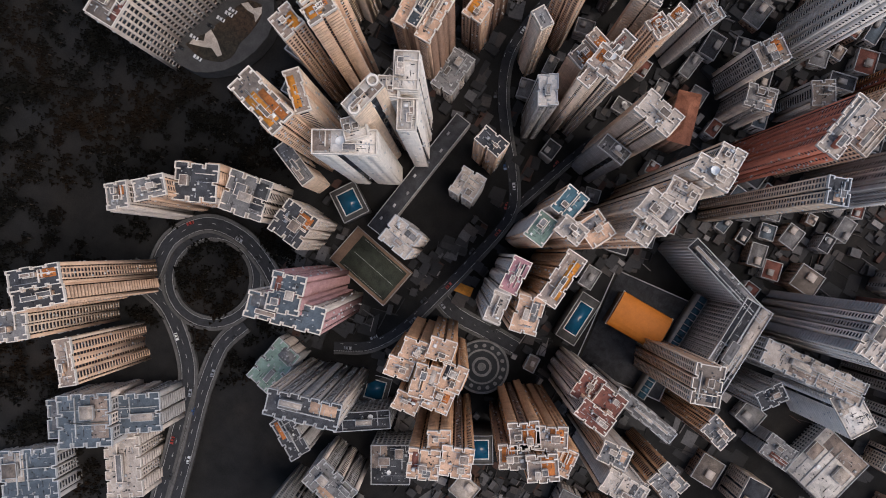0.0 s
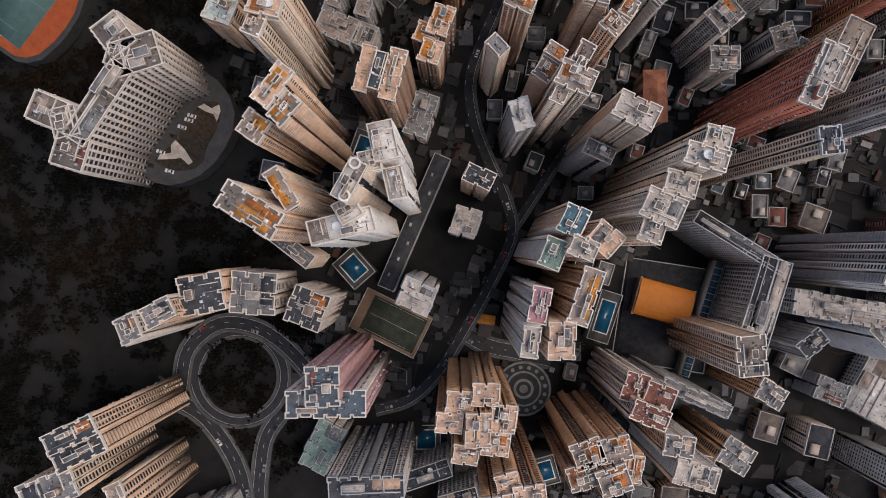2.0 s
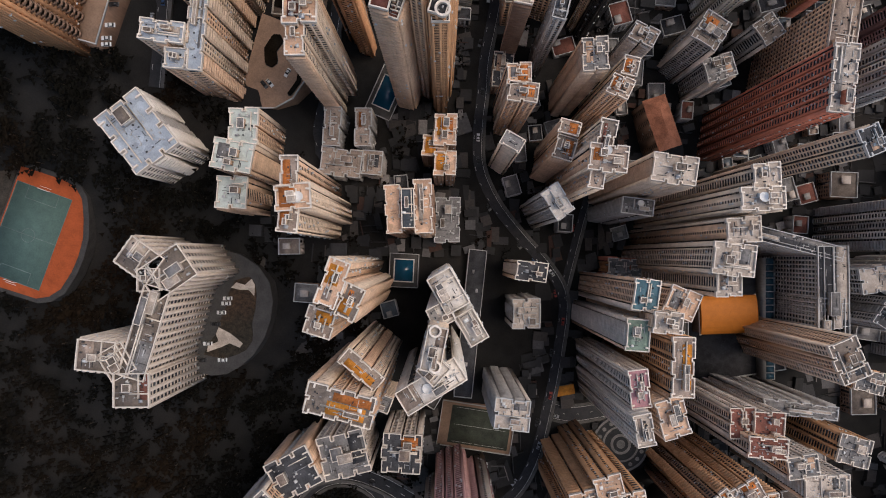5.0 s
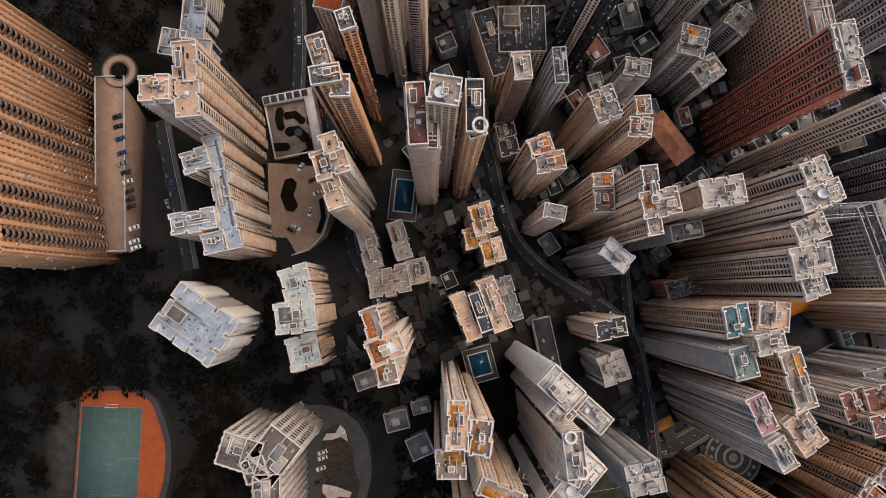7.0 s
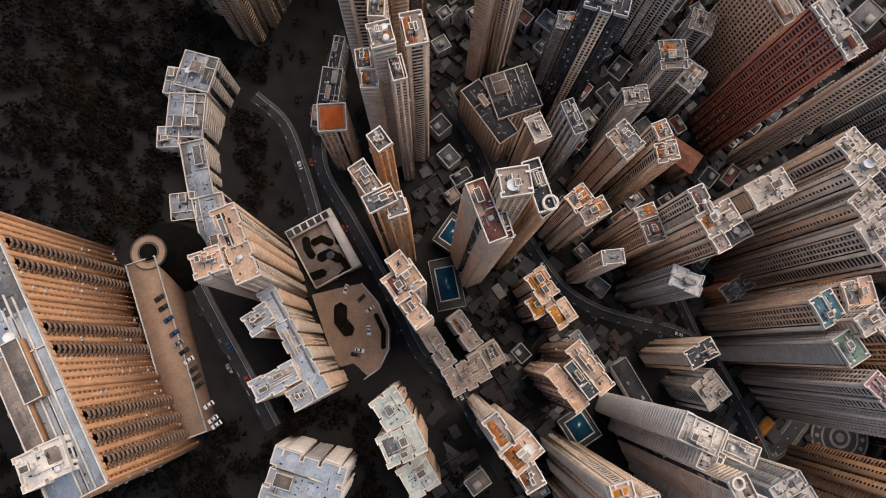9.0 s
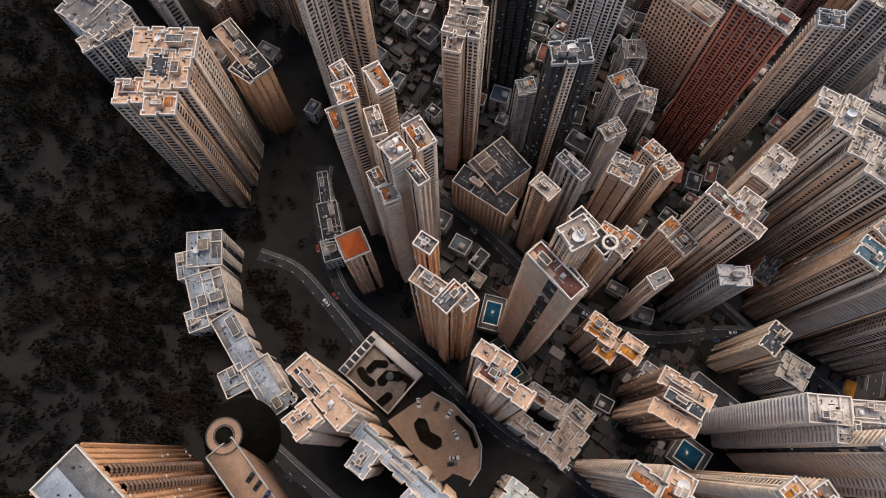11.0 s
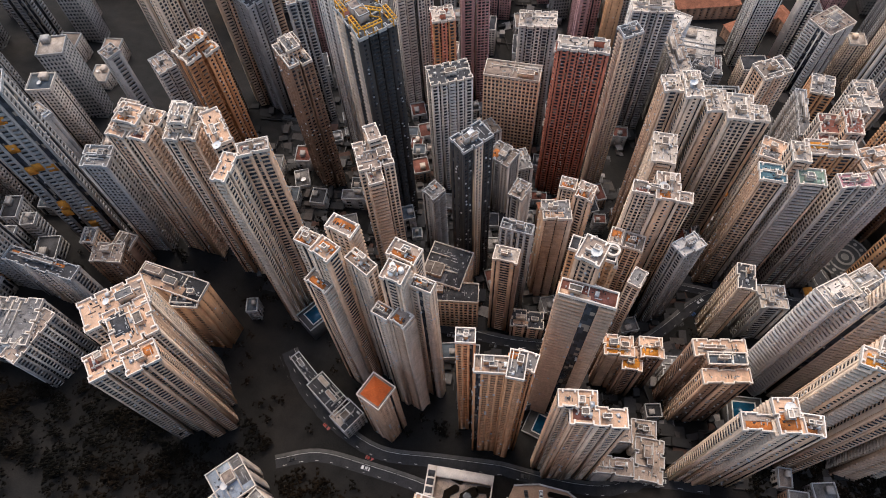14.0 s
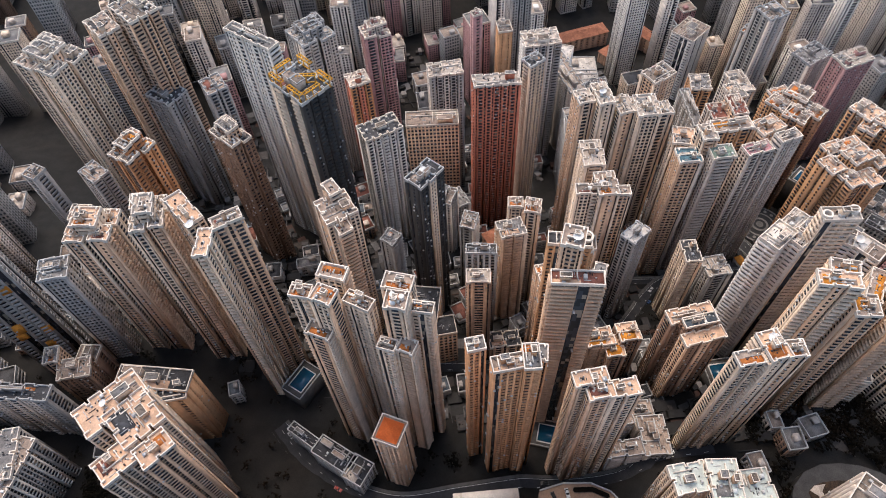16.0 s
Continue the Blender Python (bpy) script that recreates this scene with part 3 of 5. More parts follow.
        roof_kit(root, m, hx, hy, h, dk, trim, rng, plant, low)
        if not low:
            roof_clutter(root, m, hx - 0.3, hy - 0.3, h, rng)
        if i == 0 and rng.random() < (0.12 if low else 0.35) and min(hx, hy) > 3.5:
            dish(root, m @ Matrix.Translation((rng.uniform(-0.4, 0.4) * hx, rng.uniform(-0.4, 0.4) * hy, h)), rng.uniform(1.3, 2.0))
    return root


def winged(x, y, w, d, yaw, z):
    """A core with four wings of uneven height, as on a cross-plan tower."""
    c, q = math.cos(math.radians(yaw)), math.sin(math.radians(yaw))
    out = [(x, y, w * 0.56, d * 0.56, yaw, z + 4)]
    for i, (a, b) in enumerate(((-1, -1), (1, -1), (1, 1), (-1, 1))):
        u, v = a * w * 0.27, b * d * 0.27
        out.append((x + u * c - v * q, y + u * q + v * c, w * 0.44, d * 0.44, yaw, z - (0.0, 2.6, 1.2, 3.4)[i]))
    return out


building('pale_grid', 'grey', -8.0, ((121.1, 109.9, 10.4, 12.9, 59, 69.7), ))
building('pale_grid', 'grey', -8.0, ((114.9, 95.7, 15.4, 10.9, 63, 68.8), ))
building('pale_grid', 'dark', -8.0, ((106.4, 79.4, 21.7, 19.2, 47, 58.1), ))
building('pale_grid', 'grey', -8.0, ((87.4, 65.1, 22.4, 21.1, 33, 52.9), ))
building('pale_grid', 'dark', -12.0, ((62.1, 55.2, 18.5, 18.8, -74, 53.0), ))
building('rose_vert', 'slate', -15.8, ((31.2, 66.5, 14.3, 17.0, 39, 105.5), (26.0, 73.1, 33.9, 11.9, 37, 99.5), ))
building('grey_grid', 'green', -25.4, ((14.4, 121.2, 28.4, 16.8, -80, 5.9), ))
building('grey_vert', '', -31.8, ((-12.5, 103.0, 35.8, 13.1, 39, 68.4), ))
building('tan_vert', 'peach', -41.1, ((-36.9, 48.4, 12.0, 16.2, 35, 73.2), (-30.4, 33.9, 12.7, 11.1, 33, 69.2), (-43.6, 38.0, 12.1, 13.3, 29, 69.2), (-47.8, 49.4, 12.9, 11.5, 29, 69.2), (-25.0, 55.0, 12.6, 10.0, 31, 67.2), (-23.1, 44.2, 12.9, 10.7, 31, 67.2), (-40.0, 62.3, 12.2, 9.5, 27, 67.2), ))
building('tan_vert', 'peach', -50.7, ((-66.5, 72.4, 14.8, 14.3, 46, 73.3), (-75.1, 59.7, 15.0, 14.3, 44, 73.3), (-62.8, 60.7, 11.0, 10.1, 50, 70.3), ))
building('tan_vert', 'rust', -66.1, ((-90.7, 29.7, 15.4, 14.1, 57, 51.6), (-99.8, 20.1, 16.0, 12.6, 49, 51.6), (-95.5, 40.1, 15.0, 12.7, 54, 51.6), (-107.3, 32.0, 15.5, 13.7, 56, 55.6), (-113.0, 22.9, 11.5, 14.2, 28, 48.6), ))
building('grey_grid', '', -15.2, ((22.5, 16.2, 13.6, 16.0, -77, 75.1), ))
building('white_band', 'white', 1.2, ((62.5, 8.0, 25.9, 9.7, 51, 119.5), (63.9, 1.3, 9.2, 9.0, 67, 122.5), ))
building('white_band', 'white', -5.1, ((68.4, -28.0, 9.8, 14.9, 49, 124.4), (55.6, -18.0, 7.6, 12.5, 50, 120.4), (68.1, -18.7, 8.3, 8.1, 47, 123.4), ))
building('cream_band', 'white', 1.3, ((66.8, -8.4, 15.5, 6.8, -82, 140.8), ))
building('peach_vert', 'orange', 12.4, ((91.6, 22.8, 11.3, 25.3, -85, 131.6), (88.8, 10.3, 6.7, 17.9, 69, 122.6), ))
building('cream_band', '', 9.9, ((86.1, 36.4, 7.8, 23.5, 89, 50.0), ))
building('peach_vert', 'orange', 14.5, ((106.0, -18.9, 16.1, 7.7, 89, 149.0), (98.7, -14.6, 11.5, 7.3, 84, 147.0), (107.8, -3.2, 9.9, 10.4, -88, 135.0), ))
building('peach_vert', '', 0.2, ((106.3, 152.3, 23.6, 9.7, 61, 93.9), (99.2, 157.7, 24.1, 9.4, 62, 90.9), ))
building('peach_vert', '', 1.6, ((101.8, 183.8, 25.9, 14.4, 58, 83.9), ))
building('peach_vert', '', -8.8, ((74.1, 178.5, 8.5, 23.1, 61, 68.9), ))
building('office', 'dark', -86.4, ((-139.4, -90.9, 17.2, 56.7, 20, -5.0), (-142.5, -78.2, 15.2, 24.5, 19, -5.0), ))
building('office', 'dark', -81.8, ((-107.7, -112.5, 8.0, 59.7, -85, -6.0), ))
building('grey_grid', 'slate', -15.1, ((49.4, 205.8, 62.2, 21.5, 56, 22.0), (52.5, 211.5, 29.0, 28.6, 55, 30.0), (49.5, 261.4, 31.8, 28.6, 57, 18.0), ))
building('pale_grid', 'pale', -20.6, ((27.8, 214.9, 20.1, 50.7, 56, 14.0), ))
building('office', 'dark', -40.7, ((-41.3, 102.6, 32.7, 10.6, 56, 0.0), ))
building('grey_grid', '', -37.3, ((-22.9, 138.8, 12.7, 25.3, 82, 5.0), ))
building('grey_grid', '', -47.3, ((-57.8, 136.3, 17.6, 27.3, -82, 10.0), ))
building('office', 'dark', -51.0, ((-73.0, 107.7, 22.7, 22.9, 52, -10.0), ))
building('grey_grid', '', -77.3, ((-132.7, -25.7, 40.3, 7.7, 12, 12.0), ))
building('tan_grid', '', -86.8, ((-167.6, -52.5, 12.3, 16.4, -84, 5.0), ))
building('tan_grid', '', -84.8, ((-175.5, -13.5, 16.0, 18.7, -85, 0.0), ))
building('grey_grid', '', -91.5, ((-181.6, -93.9, 17.4, 11.5, 77, -20.0), ))
building('grey_grid', 'pale', -92.5, ((-178.6, -117.8, 14.4, 62.7, -63, -5.0), ))
building('white_band', 'white', -94.6, ((-215.2, -124.4, 16.7, 27.0, 80, -15.0), ))
building('grey_grid', '', -94.9, ((-230.7, -84.6, 15.6, 21.9, -75, -60.0), ))
building('school', 'umber', 34.7, ((191.6, 44.0, 15.2, 12.2, 14, 104.0), (173.6, 52.1, 14.1, 13.4, 20, 104.0), (176.5, 28.8, 37.7, 10.6, -87, 104.0), (183.0, 43.5, 11.0, 12.5, 50, 103.7), (182.0, 8.5, 9.0, 9.0, 20, 103.7), (176.0, 3.4, 19.7, 14.8, 54, 104.0), (188.1, 2.3, 12.6, 15.8, 74, 104.0), ))
building('brown_vert', 'peach', 3.2, ((101.4, -51.1, 6.7, 21.2, 23, 84.1), (89.6, -56.6, 7.9, 23.5, 22, 84.1), (95.3, -53.6, 5.4, 16.5, 21, 88.1, "slate"), ))
building('brown_grid', 'orange', -3.4, ((93.3, -96.0, 10.6, 15.2, 17, 55.9), (95.6, -87.9, 12.4, 10.3, 14, 51.9), (88.3, -81.0, 10.6, 11.7, 17, 55.9), ))
building('grey_grid', '', -2.1, ((78.7, -57.9, 13.0, 23.6, 18, 23.5), ))
building('peach_grid', '', -20.9, ((33.0, -46.5, 14.6, 9.5, 11, 56.8), ))
building('grey_grid', '', -20.2, ((25.5, -26.1, 13.8, 15.3, 19, 34.2), ))
building('peach_grid', 'rust', -18.8, ((69.8, -127.0, 10.9, 9.5, 20, 75.0), (65.3, -119.9, 13.3, 9.1, 11, 75.0), ))
building('brown_grid', '', -15.9, ((77.7, -145.4, 10.7, 19.3, 15, 10.0), ))
building('cream_grid', '', -17.5, ((62.0, -98.3, 6.8, 10.5, 80, 70.7), ))
building('peach_grid', 'rust', -29.0, ((39.4, -114.2, 9.7, 6.9, 4, 64.4), (38.2, -105.0, 9.5, 11.3, 3, 62.4), ))
building('cream_vert', '', -34.1, ((27.0, -105.5, 7.2, 20.3, 8, 95.4), (24.1, -99.7, 16.0, 11.5, 13, 97.4), (25.5, -90.8, 6.5, 8.9, 11, 94.4), ))
building('cream_grid', 'pale', -46.9, ((-5.5, -106.6, 19.1, 12.5, 11, 88.1), ))
building('grey_vert', 'white', -26.8, ((34.3, -79.7, 9.4, 14.9, 52, 70.6), ))
building('peach_grid', 'rust', -35.8, ((24.1, -146.6, 7.1, 9.0, 6, 74.2), (25.3, -136.8, 10.3, 9.6, -5, 74.2), ))
building('cream_grid', '', -29.4, ((40.4, -147.7, 11.8, 15.2, 22, 71.6), ))
building('tile', '', -52.5, ((-18.9, -153.7, 12.6, 29.6, 38, -14.0), ))
building('grey_band', '', -46.4, ((-7.0, -94.0, 15.5, 7.9, 12, 43.9), ))
building('pale_grid', 'teal', -42.2, ((-12.5, -52.7, 11.0, 13.7, 11, 85.6), ))
building('pale_grid', 'green', -39.2, ((-13.6, -35.2, 10.0, 13.8, 15, 89.6), ))
building('peach_grid', 'peach', -49.1, ((-28.5, -54.6, 13.5, 12.9, -4, 84.3), ))
building('peach_grid', 'pale', -44.4, ((-21.7, -44.4, 12.0, 9.2, 13, 95.6), ))
building('pale_grid', 'rose', -38.9, ((-23.1, -13.9, 8.6, 16.8, 26, 85.6), ))
building('pale_grid', 'pale', -38.6, ((-28.6, 1.1, 7.7, 14.0, 30, 91.7), ))
building('tan_grid', 'orange', -47.2, ((-36.4, -28.8, 9.6, 25.9, 18, 88.5), ))
building('peach_grid', 'peach', -44.5, ((-39.7, -7.5, 12.0, 17.0, 35, 87.7), ))
building('cream_vert', 'pale', -59.9, ((-38.0, -114.1, 11.1, 10.2, 22, 100.0), (-38.5, -103.8, 17.8, 9.6, 21, 103.0), (-38.2, -90.7, 14.1, 11.1, 22, 96.0), (-38.1, -77.7, 17.3, 13.6, 13, 97.0), (-40.7, -68.7, 10.6, 12.2, 19, 93.0), ))
building('pale_grid', 'maroon', -69.5, ((-97.0, -10.2, 12.9, 15.9, 19, 30.0), (-109.1, -13.3, 15.7, 14.6, 15, 32.0), (-108.0, -3.4, 19.5, 10.7, 15, 40.0), ))
building('pale_grid', '', -78.6, ((-133.2, 0.5, 16.0, 11.7, 27, 30.0), (-153.5, 7.8, 23.6, 14.0, 21, 22.0), ))
building('red_vert', '', -67.5, ((-60.3, -167.2, 10.8, 29.9, 13, 88.0), ))
building('cream_grid', 'blue', 42.3, ((199.5, -98.3, 7.5, 46.6, 14, 103.6), (209.6, -110.3, 10.8, 9.0, 18, 106.6), (209.3, -86.3, 17.9, 8.8, 12, 106.6), (201.6, -78.3, 9.5, 8.6, 15, 103.6), ))
building('cream_vert', 'peach', 18.6, ((153.2, -112.5, 6.4, 7.7, 20, 133.1), (153.3, -106.6, 12.6, 11.1, 19, 130.1), (152.3, -96.7, 7.3, 13.9, 20, 127.1), ))
building('white_grid', 'blue', 54.7, ((210.8, -45.8, 21.8, 29.4, 57, 94.9), ))
building('peach_grid', 'mint', 38.0, ((171.5, -62.9, 12.3, 15.9, 18, 90.7), (171.1, -49.6, 16.9, 13.0, 9, 92.7), (168.9, -35.1, 13.2, 14.2, 15, 84.7), ))
building('cream_vert', 'rust', 24.7, ((135.9, -49.4, 6.4, 12.1, 20, 133.4), (131.2, -41.5, 12.6, 9.3, 23, 136.4), (130.6, -33.2, 7.4, 9.5, 14, 134.4), ))
building('grey_grid', 'stone', 15.4, ((146.6, -80.9, 8.5, 19.6, 17, 44.8), (132.2, -85.5, 8.0, 19.0, 19, 44.8), (137.2, -65.9, 20.2, 13.9, 12, 42.4), (123.1, -71.2, 9.8, 12.4, 15, 38.4), ))
building('grey_grid', '', -47.8, ((-18.3, -196.9, 16.7, 15.2, 77, 22.8), ))
building('grey_grid', '', -56.0, ((-36.2, -190.2, 17.1, 13.6, 36, -2.8), ))
building('grey_grid', '', -60.2, ((-56.2, -221.6, 13.7, 14.7, 53, -6.4), ))
building('hotel', 'blue', 71.2, ((269.8, -113.8, 92.4, 17.2, -78, 155.0), ))
building('arc_pale', 'blue', 13.2, ((222.6, -240.8, 17.1, 18.0, -31, 51.3), (232.5, -220.6, 17.5, 21.6, -18, 51.3), (233.3, -193.1, 11.5, 27.6, -3, 52.2), (231.8, -165.9, 14.5, 26.5, -1, 52.2), (233.5, -239.0, 13.6, 10.3, 66, 50.3), (243.0, -212.3, 10.3, 10.2, 75, 51.2), (243.5, -177.5, 12.9, 11.9, 82, 51.2), ))
building('white_grid', 'white', 73.2, ((273.5, -113.0, 8.0, 26.0, 10, 152.0), (266.6, -80.8, 14.6, 11.0, 8, 159.0), ))
building('grey_grid', '', 9.9, ((116.0, -368.0, 13.0, 15.0, 20, 102.0), ))
building('brown_grid', '', 12.9, ((145.0, -371.0, 12.0, 18.0, 20, 48.0), (141.0, -384.0, 10.0, 8.0, 20, 52.0), ))
building('peach_grid', 'peach', 34.3, ((205.9, -135.2, 9.1, 28.3, 7, 129.5), (216.0, -131.0, 10.9, 9.5, 3, 132.5), ))
building('office_tan', 'dark', -16.3, ((88.0, -190.3, 11.6, 34.7, 19, 30.9), (73.7, -196.6, 24.2, 23.7, 3, 32.9), ))
building('brown_grid', '', -15.7, ((79.1, -161.0, 8.2, 12.8, 8, 79.5), ))
building('grey_vert', '', -21.3, ((62.4, -161.8, 6.0, 16.1, 6, 80.0), ))
building('peach_band', 'maroon', 3.9, ((122.0, -118.5, 6.3, 20.3, 5, 154.6), (118.4, -113.1, 6.7, 8.9, -0, 148.6), ))
building('peach_grid', 'stone', 0.2, ((113.5, -121.7, 9.8, 9.2, -7, 169.0), ))
building('tan_grid', 'dark', -3.9, ((103.3, -122.1, 5.9, 17.3, 2, 152.9), (102.0, -114.5, 6.1, 3.1, 20, 147.9), ))
building('amber_grid', '', 6.4, ((155.7, -140.6, 6.3, 13.8, 19, 145.0), (148.1, -154.4, 5.7, 7.3, 20, 141.0), (153.3, -133.0, 10.3, 6.3, 11, 147.0), (149.0, -130.5, 6.9, 8.2, 3, 142.0), ))
building('cream_grid', 'rust', -4.3, ((134.4, -227.4, 6.2, 8.8, -3, 142.0), (140.1, -214.4, 7.8, 9.5, -14, 151.0), (125.8, -215.5, 6.8, 12.5, -6, 145.0), (144.1, -219.2, 6.8, 11.6, -13, 128.0), (135.9, -202.9, 5.9, 12.1, -18, 142.0), (138.3, -186.2, 8.3, 9.4, -1, 150.0), (126.5, -188.3, 7.8, 12.7, -4, 144.0), (135.5, -177.0, 5.1, 8.9, -1, 142.0), (145.6, -190.9, 5.4, 7.5, -8, 126.0), (145.4, -182.5, 6.8, 7.8, -14, 126.0), ))
building('peach_grid', 'peach', 4.7, ((181.9, -301.0, 28.2, 15.5, -38, 114.9), (186.8, -288.3, 18.7, 19.4, -37, 115.6), (204.5, -290.3, 15.0, 12.4, -37, 112.8), (197.8, -275.0, 14.1, 10.7, -37, 116.6), ))
building('tan_blank', 'dark', 4.1, ((151.3, -314.9, 11.2, 37.5, 3, 66.9), (156.0, -304.5, 10.2, 14.5, 19, 64.9), ))
building('white_vert', '', 19.5, ((201.5, -378.8, 24.5, 32.3, 18, 69.2), (203.2, -363.8, 29.2, 10.0, -3, 67.2), ))
building('grey_grid', '', 17.1, ((169.3, -381.2, 8.5, 42.5, 5, 71.1), ))
building('peach_grid', '', -2.4, ((107.8, -266.3, 13.4, 7.1, -53, 149.0), ))
building('peach_grid', 'stone', -13.0, ((72.8, -232.0, 16.7, 16.8, -51, 117.8), (65.2, -235.5, 6.5, 9.9, -46, 122.8), (82.4, -226.8, 7.5, 10.2, -49, 115.8), ))
building('dark_vert', '', -24.6, ((46.7, -192.8, 17.7, 11.6, -31, 118.0), ))
building('grey_vert', '', -22.2, ((42.0, -217.6, 10.0, 9.8, -25, 52.7), ))
building('white_vert', '', -43.1, ((-22.4, -234.9, 25.1, 15.7, -53, 76.7), ))
building('grey_grid', '', -36.6, ((18.1, -174.2, 12.9, 9.6, -8, 45.0), ))
building('brown_blank', 'stone', 12.0, ((136.7, -370.3, 16.1, 11.5, 6, 42.8), ))
building('dark_vert', '', -74.5, ((-79.4, -145.7, 12.4, 10.0, -48, 89.9), ))
building('office', 'dark', -0.3, ((155.9, -245.1, 5.6, 19.4, -26, 24.0), (164.1, -226.1, 10.7, 23.0, -23, 26.0), (170.4, -212.1, 13.3, 11.8, -20, 26.0), ))
building('panel', '', 13.0, ((126.0, -399.0, 24.0, 14.0, -52, 150.0), ))
building('grey_blank', 'blue', 5.1, ((92.0, -445.4, 10.5, 14.8, -15, 75.0), ))
building('tan_blank', '', 26.7, ((175.0, -432.0, 16.5, 14.0, -51, 118.0), ))
building('cream_vert', 'peach', 6.9, winged(101.7, -343.7, 20.5, 23.1, 7, 125.5))
building('cream_vert', 'pale', 3.3, winged(101.2, -309.1, 20.2, 16.2, 17, 140.0))
building('cream_vert', 'peach', -1.0, ((103.7, -287.8, 8.5, 20.8, -39, 147.0), (121.0, -271.5, 14.2, 6.7, 9, 148.9), ))
building('pyramid', 'stone', 4.3, ((164.6, -191.1, 12.6, 12.6, -12, 76.9), ))
building('red_vert', '', -50.3, ((-25.7, -67.7, 19.4, 10.3, 16, -12.0), ))
building('tile', '', -117.7, ((-331.1, -104.5, 59.7, 15.6, -63, -80.0), ))
building('tile', '', -124.4, ((-324.0, -57.5, 63.7, 11.4, -45, -80.0), (-336.4, -35.5, 37.3, 10.4, 48, -80.0), ))
building('office', 'white', -99.0, ((-264.4, -106.1, 39.8, 37.8, -82, -72.0), ))
building('brick_vert', 'orange', -7.7, winged(38.0, -358.8, 20.7, 17.0, -21, 109.1))
building('brown_grid', '', -13.4, winged(23.0, -306.1, 13.4, 21.4, -33, 111.5))
building('white_vert', '', -28.3, ((-8.5, -292.4, 7.7, 33.5, -26, 150.5), ))
building('dark_crane', 'dark', -21.5, ((19.7, -258.3, 20.0, 26.1, -35, 147.0), ))
building('grey_vert', '', -50.9, ((-44.9, -386.9, 17.5, 22.3, -23, 68.8), ))
building('grey_grid', '', -47.8, ((-45.2, -350.4, 13.9, 17.3, -47, 79.6), ))
building('grey_grid', '', -14.8, ((30.6, -401.9, 11.4, 16.4, -28, 72.5), ))
building('grey_blank', '', -18.3, ((31.3, -444.0, 10.0, 10.1, -17, 67.5), ))
building('cream_vert', '', -40.5, winged(-17.7, -430.2, 28.1, 34.4, -18, 120.0))
building('cream_vert', '', -58.0, ((-48.8, -411.6, 14.3, 21.9, -37, 118.0), (-58.1, -392.0, 19.4, 26.4, -34, 125.0), ))
building('rose_grid', '', -87.2, winged(-138.2, -265.2, 20.6, 17.3, -60, 60.0))
building('red_vert', '', -65.8, ((-78.9, -264.0, 14.9, 14.1, -58, 63.3), ))
building('office_tan', '', -70.9, ((-80.1, -213.9, 37.7, 14.3, -79, 30.6), ))
building('white_vert', '', -81.8, ((-110.5, -208.5, 25.1, 15.3, -72, 50.4), ))
building('white_vert', '', -92.4, ((-165.6, -142.9, 28.3, 19.3, -72, 40.0), ))
building('rose_blank', '', -95.0, ((-197.6, -196.5, 8.1, 6.8, -58, 35.0), ))
building('tan_blank', '', -94.9, ((-202.6, -173.9, 11.4, 14.2, -73, 20.0), ))
building('grey_vert', '', -78.9, winged(-112.6, -304.8, 27.2, 26.8, -44, 75.0))
building('peach_grid', '', -80.4, ((-127.5, -57.3, 20.6, 15.1, -48, 46.3), ))
building('round', '', -103.4, ((-268.8, -10.5, 28.0, 22.5, -36, -20.0), ))
building('grey_grid', '', -91.7, ((-207.7, 72.7, 26.5, 18.8, -50, 10.0), ))
building('grey_vert', '', -92.6, ((-216.7, 32.8, 18.7, 18.4, -56, 40.0), ))
building('grey_vert', '', -96.6, ((-232.3, 36.3, 24.1, 26.4, -36, 10.0), ))
building('rose_grid', '', -84.4, ((-180.1, 89.8, 25.9, 16.7, -60, 30.0), ))


